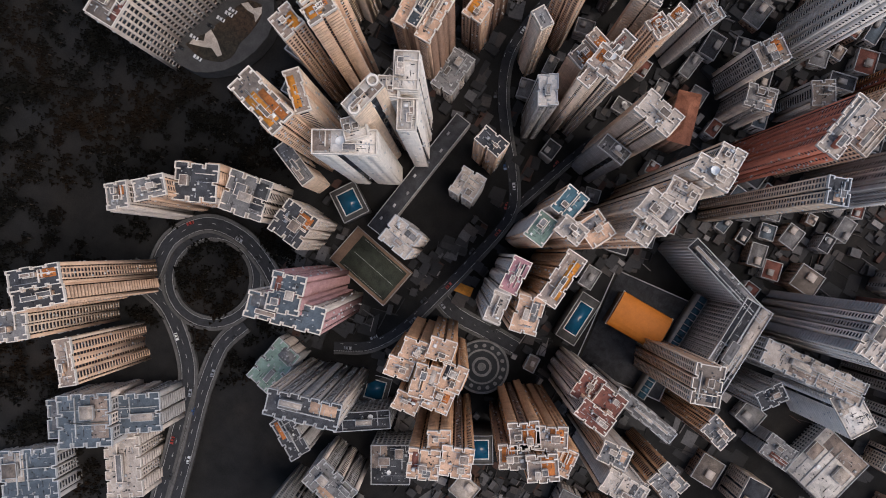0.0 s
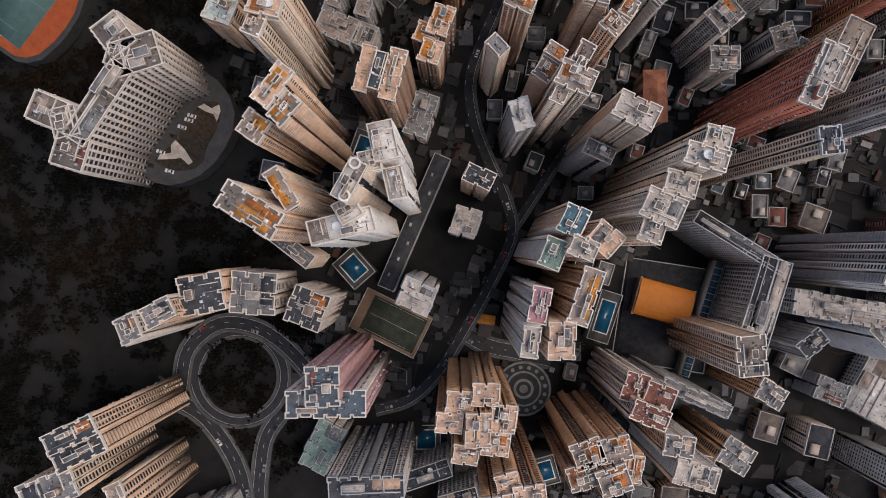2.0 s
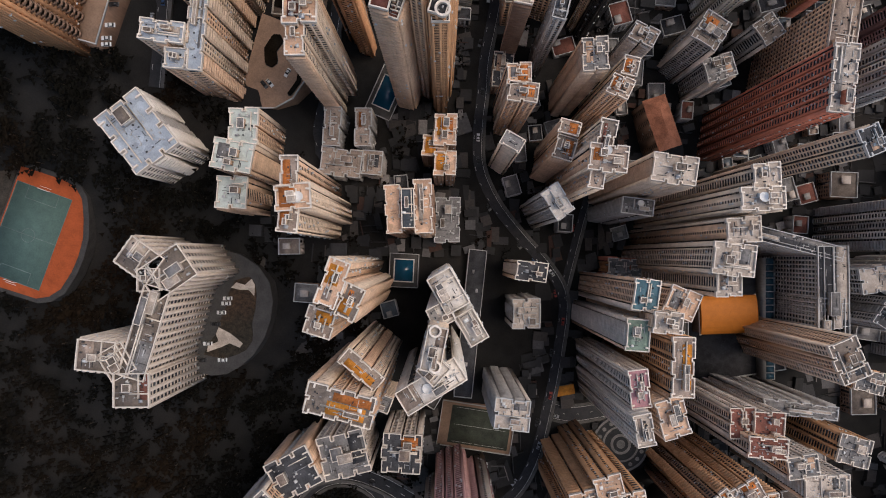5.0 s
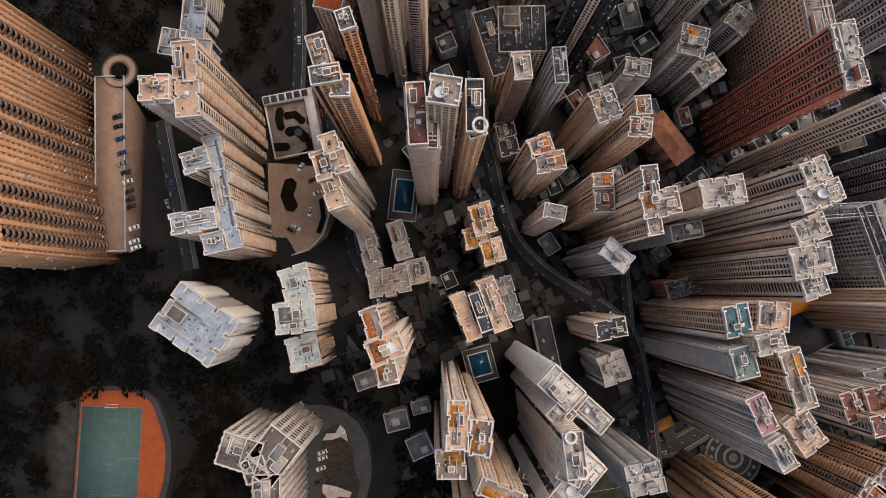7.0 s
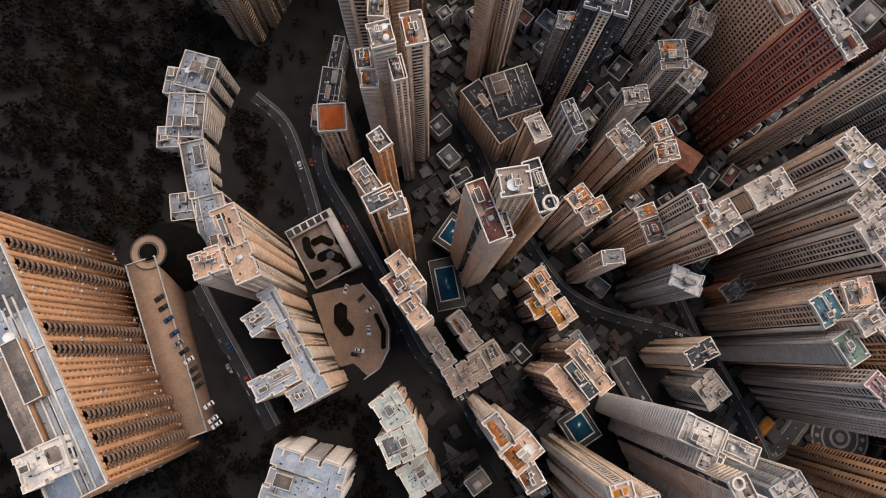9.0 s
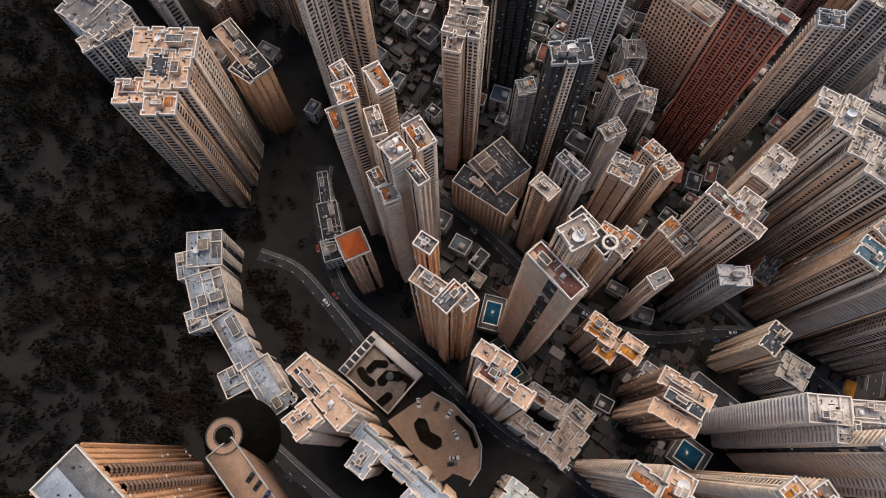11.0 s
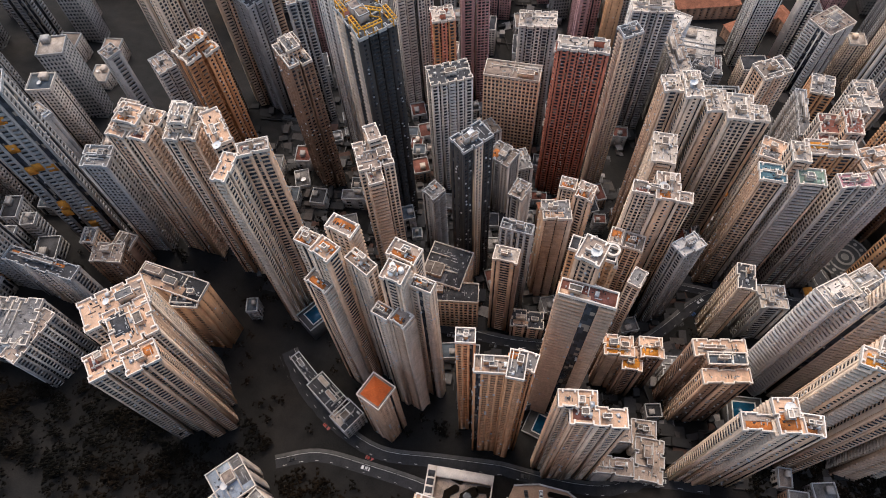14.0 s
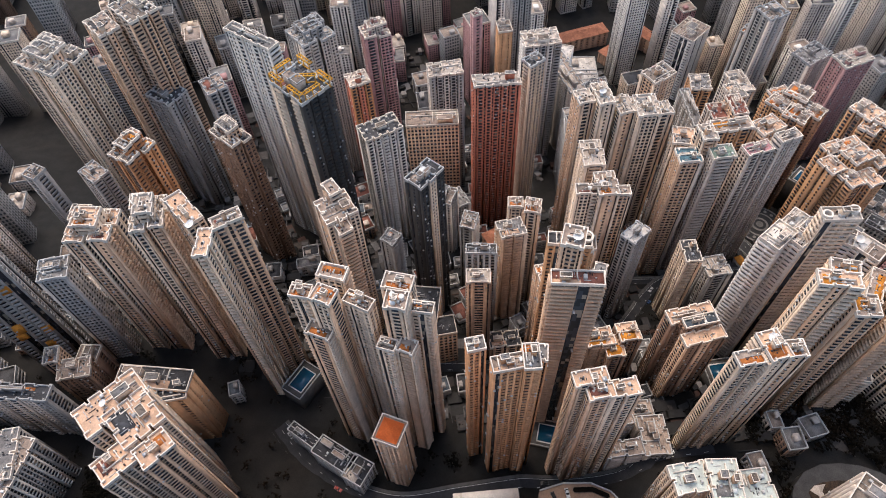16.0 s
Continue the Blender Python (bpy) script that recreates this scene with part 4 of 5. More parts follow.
# ---- streets that the towers leave between them: low blocks, and the denser town below ----
def infill():
    rng = random.Random(7)
    spots = list(FOOTPRINTS) + [(x, y, r, 0) for x, y, r in CLEAR]
    for k in range(1500):
        x, y = rng.uniform(-150, 190), rng.uniform(-330, 60)
        w, d = rng.uniform(7, 13), rng.uniform(8, 16)
        r = math.hypot(w, d) / 2
        if len(spots) > 440 or x > 100 + 0.15 * y or y > 15 or any((x - a) ** 2 + (y - b) ** 2 < ((r + c) * 0.88) ** 2 for a, b, c, _ in spots) or on_road(x, y, r):
            continue
        g = ground(x, y) - 2
        z = g + rng.uniform(6, 18)
        spots.append((x, y, r, z))
        building(rng.choice(("grey_grid", "grey_blank", "brown_grid", "grey_band")), rng.choice(("dark", "grey", "slate", "grey", "maroon")), g, ((x, y, w, d, rng.choice((15, 20, 35, -55)), z),), low=True)
    for k in range(2600):
        if len(spots) > 670:
            break
        x, y = (rng.uniform(-560, -190), rng.uniform(-560, 300)) if k % 3 else (rng.uniform(-520, 120), rng.uniform(-620, 260))
        far = x < -225 or y < -330 - 0.35 * (x + 100) or y > 110
        if (x > 60 and y > -330) or (x > -40 and y > 30) or math.hypot(x + 112, y + 72) < 62 or math.hypot(x + 62, y - 32) < 24:
            continue
        w, d = rng.uniform(11, 20), rng.uniform(11, 22)
        r = math.hypot(w, d) / 2
        if any((x - a) ** 2 + (y - b) ** 2 < ((r + c) * (0.95 if far else 0.9)) ** 2 for a, b, c, _ in spots):
            continue
        if on_road(x, y, r + 4):
            continue
        g = ground(x, y) - 2
        z = g + (rng.uniform(45, 125) if far and rng.random() < 0.7 else rng.uniform(12, 34))
        spots.append((x, y, r, z))
        # Far blocks favour white and pale walls: distance haze put into the wall colour.
        st = rng.choice(("grey_grid", "pale_grid", "white_vert", "white_grid", "grey_band", "pale_grid", "rose_grid", "cream_grid", "office") if far else ("grey_grid", "grey_band", "pale_grid", "grey_blank", "brown_grid"))
        building(st, "", g, ((x, y, w, d, rng.choice((15, 20, 25, -70, -60)) + rng.uniform(-6, 6), z),), low=True)
    plan = ((26, 30, 190, -460, -335, 8, 15, 6, 20), (30, -420, 80, -830, -600, 13, 22, 35, 95), (34, -150, 150, -330, 20, 6, 11, 4, 13), (18, 60, 250, -640, -470, 15, 24, 60, 120), (14, 60, 180, -470, -330, 12, 20, 50, 90))
    for count, x0, x1, y0, y1, small, large, low, high in plan:
        for k in range(900):
            x, y = rng.uniform(x0, x1), rng.uniform(y0, y1)
            w, d = rng.uniform(small, large), rng.uniform(small, large)
            r = math.hypot(w, d) / 2
            if count == 0 or any((x - a) ** 2 + (y - b) ** 2 < ((r + c) * 0.9) ** 2 for a, b, c, _ in spots) or on_road(x, y, r):
                continue
            count -= 1
            g = ground(x, max(-640, y)) - 2
            z = g + 2 + rng.uniform(low, high)
            spots.append((x, y, r, z))
            building(rng.choice(("grey_grid", "grey_band", "brown_grid", "pale_grid")), rng.choice(("dark", "grey", "slate", "stone", "grey")), g, ((x, y, w, d, rng.choice((15, 20, 25, -65)), z),), low=True)


# ---- roads ----
ROADS, CLEAR = [], []


def on_road(x, y, r):
    return any((x - a) ** 2 + (y - b) ** 2 < (r + w) ** 2 for pts, w in ROADS for a, b in pts)


def smooth_line(pts, step=4.0):
    out = []
    p = [Vector(q) for q in pts]
    p = [2 * p[0] - p[1]] + p + [2 * p[-1] - p[-2]]
    for i in range(1, len(p) - 2):
        n = max(2, int((p[i + 1] - p[i]).length / step))
        for k in range(n):
            t = k / n
            a, b, c, d = p[i - 1:i + 3]
            out.append(0.5 * ((2 * b) + (c - a) * t + (2 * a - 5 * b + 4 * c - d) * t * t + (3 * b - a - 3 * c + d) * t ** 3))
    out.append(p[-2])
    return out


def ribbon(line, offset0, offset1, lift0, lift1, level=None):
    verts, faces = [], []
    for i, q in enumerate(line):
        t = (line[min(i + 1, len(line) - 1)] - line[max(i - 1, 0)]).normalized()
        n = Vector((-t.y, t.x))
        z = level if level is not None else ground(q.x, q.y)
        for o, l in ((offset0, lift0), (offset1, lift0), (offset1, lift1), (offset0, lift1)):
            verts.append((q.x + n.x * o, q.y + n.y * o, z + l))
        if i:
            b, c = 4 * (i - 1), 4 * i
            faces += [(b + 3, b + 2, c + 2, c + 3), (b, c, c + 1, b + 1), (b, b + 3, c + 3, c), (b + 1, c + 1, c + 2, b + 2)]
    faces += [(0, 1, 2, 3), tuple(len(verts) - 4 + k for k in (3, 2, 1, 0))]
    return verts, faces


def road(name, pts, width, level=None, label="", lines=True):
    line = smooth_line(pts)
    ROADS.append(([(q.x, q.y) for q in line], width / 2))
    root = thing(name, Matrix(), label or "dark asphalt two-lane road with pale kerbs and dashed line", "road", kind="structure")
    h = width / 2
    part("carriageway", mesh_of("carriageway", *ribbon(line, -h, h, -1.2, 0.35, level), ASPHALT), root)
    for s in (-1, 1):
        a, b = sorted((s * h, s * (h + 1.6)))
        part("pavement", mesh_of("pavement", *ribbon(line, a, b, -1.2, 0.5 if level is None else 1.2, level), PAVING), root)
        a, b = sorted((s * (h - 0.55), s * (h - 0.40)))
        part("edge_line", mesh_of("edge_line", *ribbon(line, a, b, 0.3, 0.37, level), PAINT_WHITE), root)
    if lines:
        dash = box_mesh("lane_dash", [(-1.3, 1.3, -0.09, 0.09, 0, 0.02)], PAINT_WHITE)
        for i in range(1, len(line) - 1, 2):
            q, t = line[i], line[i + 1] - line[i - 1]
            part("lane_dash", dash, root, pose(q.x, q.y, (level if level is not None else ground(q.x, q.y)) + 0.37, 0, 0, math.degrees(math.atan2(t.y, t.x))))
    return line


MAIN = road("road", ((3.3, 92.2), (-9.2, 75.9), (-12.9, 54.2), (-10.4, 24.7), (-5.9, -7.5), (0.9, -37.9), (16.0, -51.8), (38.1, -63.3), (58.2, -75.5), (73.6, -91.5), (81.5, -112.0), (86.5, -133.0), (91.6, -152.0), (95.5, -180.0), (100.5, -203.0), (105.5, -220.0)), 9.5)
BRANCH = road("road", ((2.0, -39.2), (3.6, -67.6), (5.0, -94.4), (5.3, -119.7)), 7.5)
PLAZA_ROAD = road("road", ((-10.4, 24.7), (-28.1, 24.1), (-49.0, 16.1), (-70.4, 8.1)), 9)
HILL = road("road", ((147.1, -266.6), (163.5, -246.4), (176.6, -218.8), (182.1, -188.7), (174.7, -156.6), (166.2, -120.4), (158.1, -79.5), (147.3, -63.8), (138.7, -35.0)), 9.5)
UPPER = road("road", ((206.7, -236.5), (195.4, -218.1), (192.0, -192.1), (190.4, -166.1), (190.8, -150.5)), 9, label="dark asphalt road curving past the forest edge")
PARK_ROAD = road("road", ((247.3, -145.8), (240.7, -121.8), (232.8, -94.4), (226.2, -67.9)), 9)
FLYOVER = road("flyover", ((154.6, 146.1), (137.2, 151.8), (107.6, 157.1), (79.1, 154.7), (47.7, 165.2), (27.9, 183.2), (5.7, 211.6), (-9.5, 232.8), (-28.4, 257.3)), 8.5, -9.0, "elevated two-lane flyover with pale concrete edge walls")
RAMP = road("flyover", ((44.6, 124.8), (43.3, 143.2), (31.0, 165.6), (18.8, 182.4), (3.9, 201.3), (-12.7, 223.6), (-31.0, 249.0)), 7.5, -9.5, "elevated ramp with brown concrete surface and edge walls")
ARC = road("road", ((99.9, 149.3), (110.1, 127.8), (104.6, 105.1), (86.0, 93.8), (65.7, 92.4), (46.2, 95.7)), 8, -7.0, "curved road on a wall round the planted ring")
ring_c, ring_e = Vector((77.1, 122.7)), Vector((57.0, 105.8))
ring_r = (ring_e - ring_c).length
RING = road("ring_road", [(ring_c.x + ring_r * math.cos(a), ring_c.y + ring_r * math.sin(a)) for a in np.linspace(0, 2 * math.pi, 17)], 5.5, -8.0, "elevated circular road ramp round dark trees", lines=False)
CLEAR.append((ring_c.x, ring_c.y, 0))


# ---- paved decks, pools, courts ----
def deck_box(name, quad, z0, z1, material, label, category, kind=""):
    """A slab over three corners a, b, c of a rectangle."""
    a, b, c = (Vector(q) for q in quad)
    u = b - a
    w = u.length
    v = Vector((-u.y, u.x)) / w
    d = (c - b).dot(v)
    ctr = a + u / 2 + v * d / 2
    CLEAR.append((ctr.x, ctr.y, math.hypot(w, d) / 2))
    root = thing(name, pose(ctr.x, ctr.y, z0, 0, 0, math.degrees(math.atan2(u.y, u.x))), label, category, kind=kind)
    d = abs(d)
    part("slab", box_mesh("slab", [(-w / 2, w / 2, -d / 2, d / 2, 0, z1 - z0)], material), root)
    return root, w, d, z1 - z0


def rim(root, w, d, h, t, up, material, name="rim"):
    part(name, box_mesh(name, [(-w / 2, w / 2, -d / 2, -d / 2 + t, h, h + up), (-w / 2, w / 2, d / 2 - t, d / 2, h, h + up), (-w / 2, -w / 2 + t, -d / 2 + t, d / 2 - t, h, h + up), (w / 2 - t, w / 2, -d / 2 + t, d / 2 - t, h, h + up)], material), root)


def pool(quad, z, label="outdoor swimming pool with blue water on a paved deck"):
    g = ground(*quad[0]) - 6
    root, w, d, h = deck_box("swimming_pool", quad, min(g, z - 6), z, PAVING, label, "pool")
    s = 0.62
    part("water", box_mesh("water", [(-w * s / 2, w * s / 2, -d * s / 2, d * s / 2, h, h + 0.08)], WATER), root, None, "still blue pool water")
    rim(root, w * s + 1.2, d * s + 1.2, h, 0.6, 0.2, PAINT_WHITE)
    rim(root, w, d, h, 0.35, 1.2, GREY_TRIM, "balustrade")


pool(((-22.2, 90.2), (-36.2, 79.7), (-47.0, 94.2)), -30)
pool(((-76.8, -16.4), (-66.2, -46.5), (-78.6, -52.3)), -36)
pool(((139.0, -126.7), (123.8, -125.5), (123.1, -98.1)), 10)
pool(((100.7, -32.0), (86.3, -36.3), (81.5, -19.5)), 28)
pool(((128.7, -267.8), (109.8, -259.5), (117.2, -248.0)), 16)
pool(((110.4, -428.7), (96.0, -426.7), (103.8, -409.4)), 16)
pool(((134.1, -135.5), (120.1, -147.0), (116.0, -135.0)), 20)
pool(((70.2, 35.5), (67.1, 20.4), (47.4, 18.0)), 14, "long teal swimming pool on a podium beside white towers")
pool(((-89.1, 63.3), (-98.5, 50.9), (-112.0, 61.6)), -20)

def kiosk(x, y, yaw):
    z = ground(x, y)
    root = thing("site_hut", pose(x, y, z, 0, 0, yaw), "orange-roofed steel site hut beside the road", "hut")
    part("wall", box_mesh("wall", [(-5, 5, -2.6, 2.6, -2, 4.5)], WALLS["grey"]), root)
    part("roof", box_mesh("roof", [(-5.3, 5.3, -2.9, 2.9, 4.5, 4.8)], DECKS["orange"]), root, None, "orange sheet roof")
    part("stair", box_mesh("stair", [(5 + 0.5 * k, 5.5 + 0.5 * k, -1, 1, -2, 4.0 - 0.5 * k) for k in range(8)], METAL), root)


kiosk(*(-19.1, 10.8), 30)

# the school's football pitch
PITCH_GREEN = mat("green_pitch_turf", (0.075, 0.125, 0.11), vary=0.15)
FADED_LINE = mat("faded_line_paint", (0.16, 0.20, 0.19), vary=0.3)
TRACK_RED = mat("red_running_surface", (0.36, 0.075, 0.02), vary=0.2)
pitch = thing("football_pitch", pose(255.0, 14.4, 60, 0, 0, -0.5), "green football pitch with a red surround rounded on one side", "pitch")
CLEAR.append((252, 14, 31))
TRACK = ((13.8, -28.6), (14.0, 26.8), (-13.3, 25.6), (-18.4, 22.8), (-22.2, 17.9), (-24.2, 9.0), (-24.6, 1.5), (-23.8, -7.0), (-21.0, -15.5), (-17.2, -23.7), (-13.0, -27.4), (-7.5, -29.1))
part("surround", prism("surround", TRACK, 0, 7.6, TRACK_RED), pitch, None, "brick-red running surface")
part("outer_path", prism("outer_path", [(x * 1.09 - 0.4, y * 1.07) for x, y in TRACK], 0, 7.45, mat("grey_path", (0.045, 0.042, 0.04), vary=0.3)), pitch, None, "grey tarmac path round the track")
pw, pd, h = 13.3, 21.9, 7.6
part("turf", box_mesh("turf", [(-pw, pw, -pd, pd, h, h + 0.06)], PITCH_GREEN), pitch, None, "faded green turf")
for b in ((-pw, pw, -pd, -pd + 0.2), (-pw, pw, pd - 0.2, pd), (-pw, -pw + 0.2, -pd, pd), (pw - 0.2, pw, -pd, pd), (-pw, pw, -0.1, 0.1), (-pw * 0.55, pw * 0.55, pd * 0.72, pd * 0.72 + 0.2), (-pw * 0.55, pw * 0.55, -pd * 0.72 - 0.2, -pd * 0.72), (-pw * 0.55, -pw * 0.55 + 0.2, pd * 0.72, pd), (pw * 0.55 - 0.2, pw * 0.55, pd * 0.72, pd), (-pw * 0.55, -pw * 0.55 + 0.2, -pd, -pd * 0.72), (pw * 0.55 - 0.2, pw * 0.55, -pd, -pd * 0.72)):
    part("pitch_line", box_mesh("pitch_line", [(*b, h + 0.06, h + 0.08)], FADED_LINE), pitch)
v, f = lathe([(3.0, 0), (3.2, 0), (3.2, 0.02), (3.0, 0.02)], 28, False)
part("centre_circle", mesh_of("centre_circle", v, f, FADED_LINE), pitch, Matrix.Translation((0, 0, h + 0.06)))
for q in (-1, 1):
    part("goal", box_mesh("goal", [(-2.6, -2.4, q * pd - 0.1, q * pd + 0.1, h, h + 2), (2.4, 2.6, q * pd - 0.1, q * pd + 0.1, h, h + 2), (-2.6, 2.6, q * pd - 0.12, q * pd + 0.12, h + 2, h + 2.2), (-2.6, 2.6, q * (pd + 1.2), q * (pd + 1.2) + 0.15, h, h + 0.15)], PLASTIC), pitch, None, "white goal frame")
part("sports_strip", box_mesh("sports_strip", [(15.5, 29, -32, 26, 0, 7.5)], mat("worn_brown_ground", (0.04, 0.034, 0.028), vary=0.5)), pitch, None, "worn grey-brown ground beside the pitch")

# the long flat roof below the white towers
root, w, d, h = deck_box("market_block", ((43.8, 30.3), (34.2, 28.0), (43.8, -52.3)), -22, 8, WALLS["grey"], "long low grey block with a dark flat roof", "block")
part("roof_deck", box_mesh("roof_deck", [(-w / 2 + 0.1, w / 2 - 0.1, -d / 2 + 0.1, d / 2 - 0.1, h, h + 0.15)], DECKS["dark"]), root, None, "dark bitumen roof")
rim(root, w, d, h, 0.4, 1.0, GREY_TRIM, "parapet")
for k in range(7):
    part("roof_vent", box_mesh("roof_vent", [(-w * 0.2 + (k % 3) * 1.4, -w * 0.2 + (k % 3) * 1.4 + 1.2, d * (k - 3.3) / 8, d * (k - 3.3) / 8 + 2.0, h + 0.15, h + 1.3)], (METAL, GREY_TRIM)[k % 2]), root)

# the walled sports court and paved terrace by the bend
COURT = mat("worn_green_court", (0.055, 0.062, 0.045), vary=0.4)
root, w, d, h = deck_box("sports_court", ((43.4, 60.2), (48.0, 35.7), (6.1, 35.1)), -26, -2, TAN_PAVING, "worn dark green sports court on a tan paved terrace", "court")
part("court_surface", box_mesh("court_surface", [(-w * 0.42, w * 0.42, -d * 0.45, d * 0.36, h, h + 0.06)], COURT), root)
for x in (-0.38, 0.0, 0.38):
    part("court_line", box_mesh("court_line", [(x * w - 0.07, x * w + 0.07, -d * 0.4, d * 0.3, h + 0.06, h + 0.08)], PAINT_WHITE), root)
rim(root, w, d, h, 0.3, 1.5, GREY_TRIM, "fence")

# parking strip under the big slab, and the drive with its planted islands
root, w, d, h = deck_box("car_park", ((261.4, -149.0), (248.8, -149.8), (238.4, -75.5)), 60, 85.88, WALLS["brown"], "tan paved parking strip behind a concrete wall", "car park")
rim(root, w, d, h, 0.5, 1.0, GREY_TRIM, "retaining_wall")
part("paving", box_mesh("paving", [(-w / 2 + 0.5, w / 2 - 0.5, -d / 2 + 0.5, d / 2 - 0.5, h, h + 0.12)], TAN_PAVING), root, None, "tan brick paving")
turn = thing("turning_circle", pose(251.2, -151.8, 60), "tan paved turning circle with a planted round bed", "turning circle")
part("paving", mesh_of("paving", *lathe([(7.0, 24.5), (7.0, 26.1)], 28), TAN_PAVING), turn)
part("bank", mesh_of("bank", *lathe([(17, 2), (11, 15), (7.2, 25.4)], 28), LEAVES), turn, None, "planted bank in shade-darkened leaf colour")
part("kerb", mesh_of("kerb", *lathe([(7.3, 25), (7.3, 26.7), (6.9, 26.7), (6.9, 25)], 28, False), PAVING), turn)
part("round_bed", mesh_of("round_bed", *lathe([(3.6, 25), (3.6, 26.4), (3.2, 26.8), (2.0, 27.1), (0.1, 27.3)], 20), LEAVES), turn, None, "shrubs in a round bed, leaf colour darkened as shade")
part("bed_kerb", mesh_of("bed_kerb", *lathe([(4.4, 25), (4.4, 26.3), (3.8, 26.3), (3.8, 25)], 24, False), PAVING), turn)
def bed(root, line, r, z, up, name="planting_bed", material=LEAVES):
    """A planting bed with round ends along a short line, edged by a pale kerb."""
    def outline(r):
        p = [Vector(q) for q in line]
        out = []
        for way in (p, p[::-1]):
            for k, q in enumerate(way):
                t = (way[min(k + 1, len(way) - 1)] - way[max(k - 1, 0)]).normalized()
                out.append(q + Vector((-t.y, t.x)) * r)
            for a in (60, 0, -60):
                c = math.radians(a)
                out.append(way[-1] + (t * math.cos(c) + Vector((-t.y, t.x)) * math.sin(c)) * r)
        return [(q.x, q.y) for q in out]
    body = part(name, prism(name, outline(r + 0.25), z, z + 0.3, PAVING), root)
    part("shrubs", prism("shrubs", outline(r), z + 0.3, z + up, material), body, None, "clipped shrubs in shade-darkened leaf colour")


forecourt = thing("forecourt", Matrix(), "tan paved forecourt with a rounded end and planted island", "forecourt")
YARD = ((197.0, -121.6), (184.0, -121.2), (173.1, -120.4), (168.2, -109.9), (166.3, -97.0), (168.9, -87.4), (175.2, -80.1), (184.8, -76.7), (193.6, -75.0))
CLEAR.append((182, -99, 25))
part("paving", prism("paving", YARD, 22, 46, TAN_PAVING), forecourt)
for k in range(2, 8):
    p, q = Vector(YARD[k]), Vector(YARD[k + 1])
    u = q - p
    part("boundary_wall", box_mesh("boundary_wall", [(0, u.length + 0.3, -0.3, 0.3, 46, 47.3)], GREY_TRIM), forecourt, pose(p.x, p.y, 0, 0, 0, math.degrees(math.atan2(u.y, u.x))))
bed(forecourt, ((185.6, -111.5), (187.0, -106.0), (184.8, -101.0)), 3.0, 46, 1.4, "planted_island")
bed(forecourt, ((170.4, -104.0), (169.0, -96.0), (171.0, -89.0)), 1.0, 46, 1.2)
root, w, d, h = deck_box("courtyard_garden", ((202.9, -155.6), (178.7, -161.3), (172.4, -130.2)), 14, 36, DECKS["stone"], "walled courtyard garden with curved planting beds", "garden")
t = 4.5
part("gallery", box_mesh("gallery", [(-w / 2, w / 2, d / 2 - t, d / 2, h, h + 4), (w / 2 - t, w / 2, -d / 2, d / 2 - t, h, h + 4)], TRIM), root, None, "white-walled covered gallery")
for k in range(6):
    part("roof_bay", box_mesh("roof_bay", [(-w / 2 + (k + 0.12) * w / 6.5, -w / 2 + (k + 0.88) * w / 6.5, d / 2 - t + 0.6, d / 2 - 0.6, h + 4, h + 4.15)], DECKS["dark"]), root)
rim(root, w, d, h, 0.7, 2.2, TRIM, "boundary_wall")
garden_space = root.matrix_basis.inverted()
for line, r in ((((194.4, -149.6), (194.8, -145.4), (193.6, -141.5)), 1.8), (((190.8, -147.4), (186.8, -148.2), (183.3, -145.2)), 1.7), (((189.2, -139.3), (185.5, -140.2), (181.4, -136.6)), 2.3), (((179.6, -135.0), (178.4, -130.5), (182.4, -127.6)), 1.6), (((196.2, -131.3), (190.5, -131.7)), 1.9), (((179.0, -149.0), (179.4, -144.5)), 1.4)):
    bed(root, [(garden_space @ Vector((x, y, 36))).xy for x, y in line], r, h, 1.3)
v, f = lathe([(2.0, 1.3), (2.0, 1.5), (1.7, 1.55)], 16)
part("pond", mesh_of("pond", v, f, mat("pond_water", (0.03, 0.04, 0.05), rough=0.1)), root, Matrix.Translation(garden_space @ Vector((184.8, -138.9, 36))), "small grey pond")
campus = thing("campus_yard", Matrix(), "grey asphalt campus yard with a dry planted island", "yard")
CLEAR.append((158, 22, 29))
part("paving", prism("paving", ((176, -7), (166, -8), (156.0, -5.5), (148.5, 0), (143.9, 7.8), (142, 17), (141.9, 26.0), (144, 35), (148.0, 42.3), (153, 48), (160.2, 51.3), (168, 51.5), (175, 47.5), (176, 20)), 40, 51.2, mat("worn_asphalt", (0.055, 0.052, 0.05), vary=0.3)), campus)
DRY = mat("dry_planting", (0.075, 0.038, 0.02), vary=0.6, scale=0.5, second=(0.03, 0.024, 0.016))
part("planted_island", prism("planted_island", ((164.1, 4.5), (160.5, 1.8), (157.9, 0.7), (154.6, 3), (152.4, 7.3), (150.6, 14), (149.7, 21.4), (147.5, 26), (146.8, 29.0), (148, 34), (151.1, 37.3), (156, 41), (161.1, 42.2), (166.3, 42.7), (166, 37), (163.8, 30.7), (164.4, 24), (163.9, 17.6), (165, 11)), 51, 51.7, DRY), campus, None, "dry brown shrubs and soil")
for pts in (((164.8, 8.4), (160.5, 8.0), (156.5, 6.6), (153.0, 8.6), (154.5, 3.4), (157.0, 1.2), (159.0, 5.0), (163.2, 5.2)), ((164.0, 28.2), (158.0, 29.0), (150.5, 31.6), (151.4, 34.0), (156.5, 33.6), (159.5, 36.5), (165.4, 41.2), (165.9, 38.2), (161.8, 34.5), (164.2, 31.6))):
    part("pale_path", prism("pale_path", pts, 51.4, 51.78, DECKS["pale"]), campus)

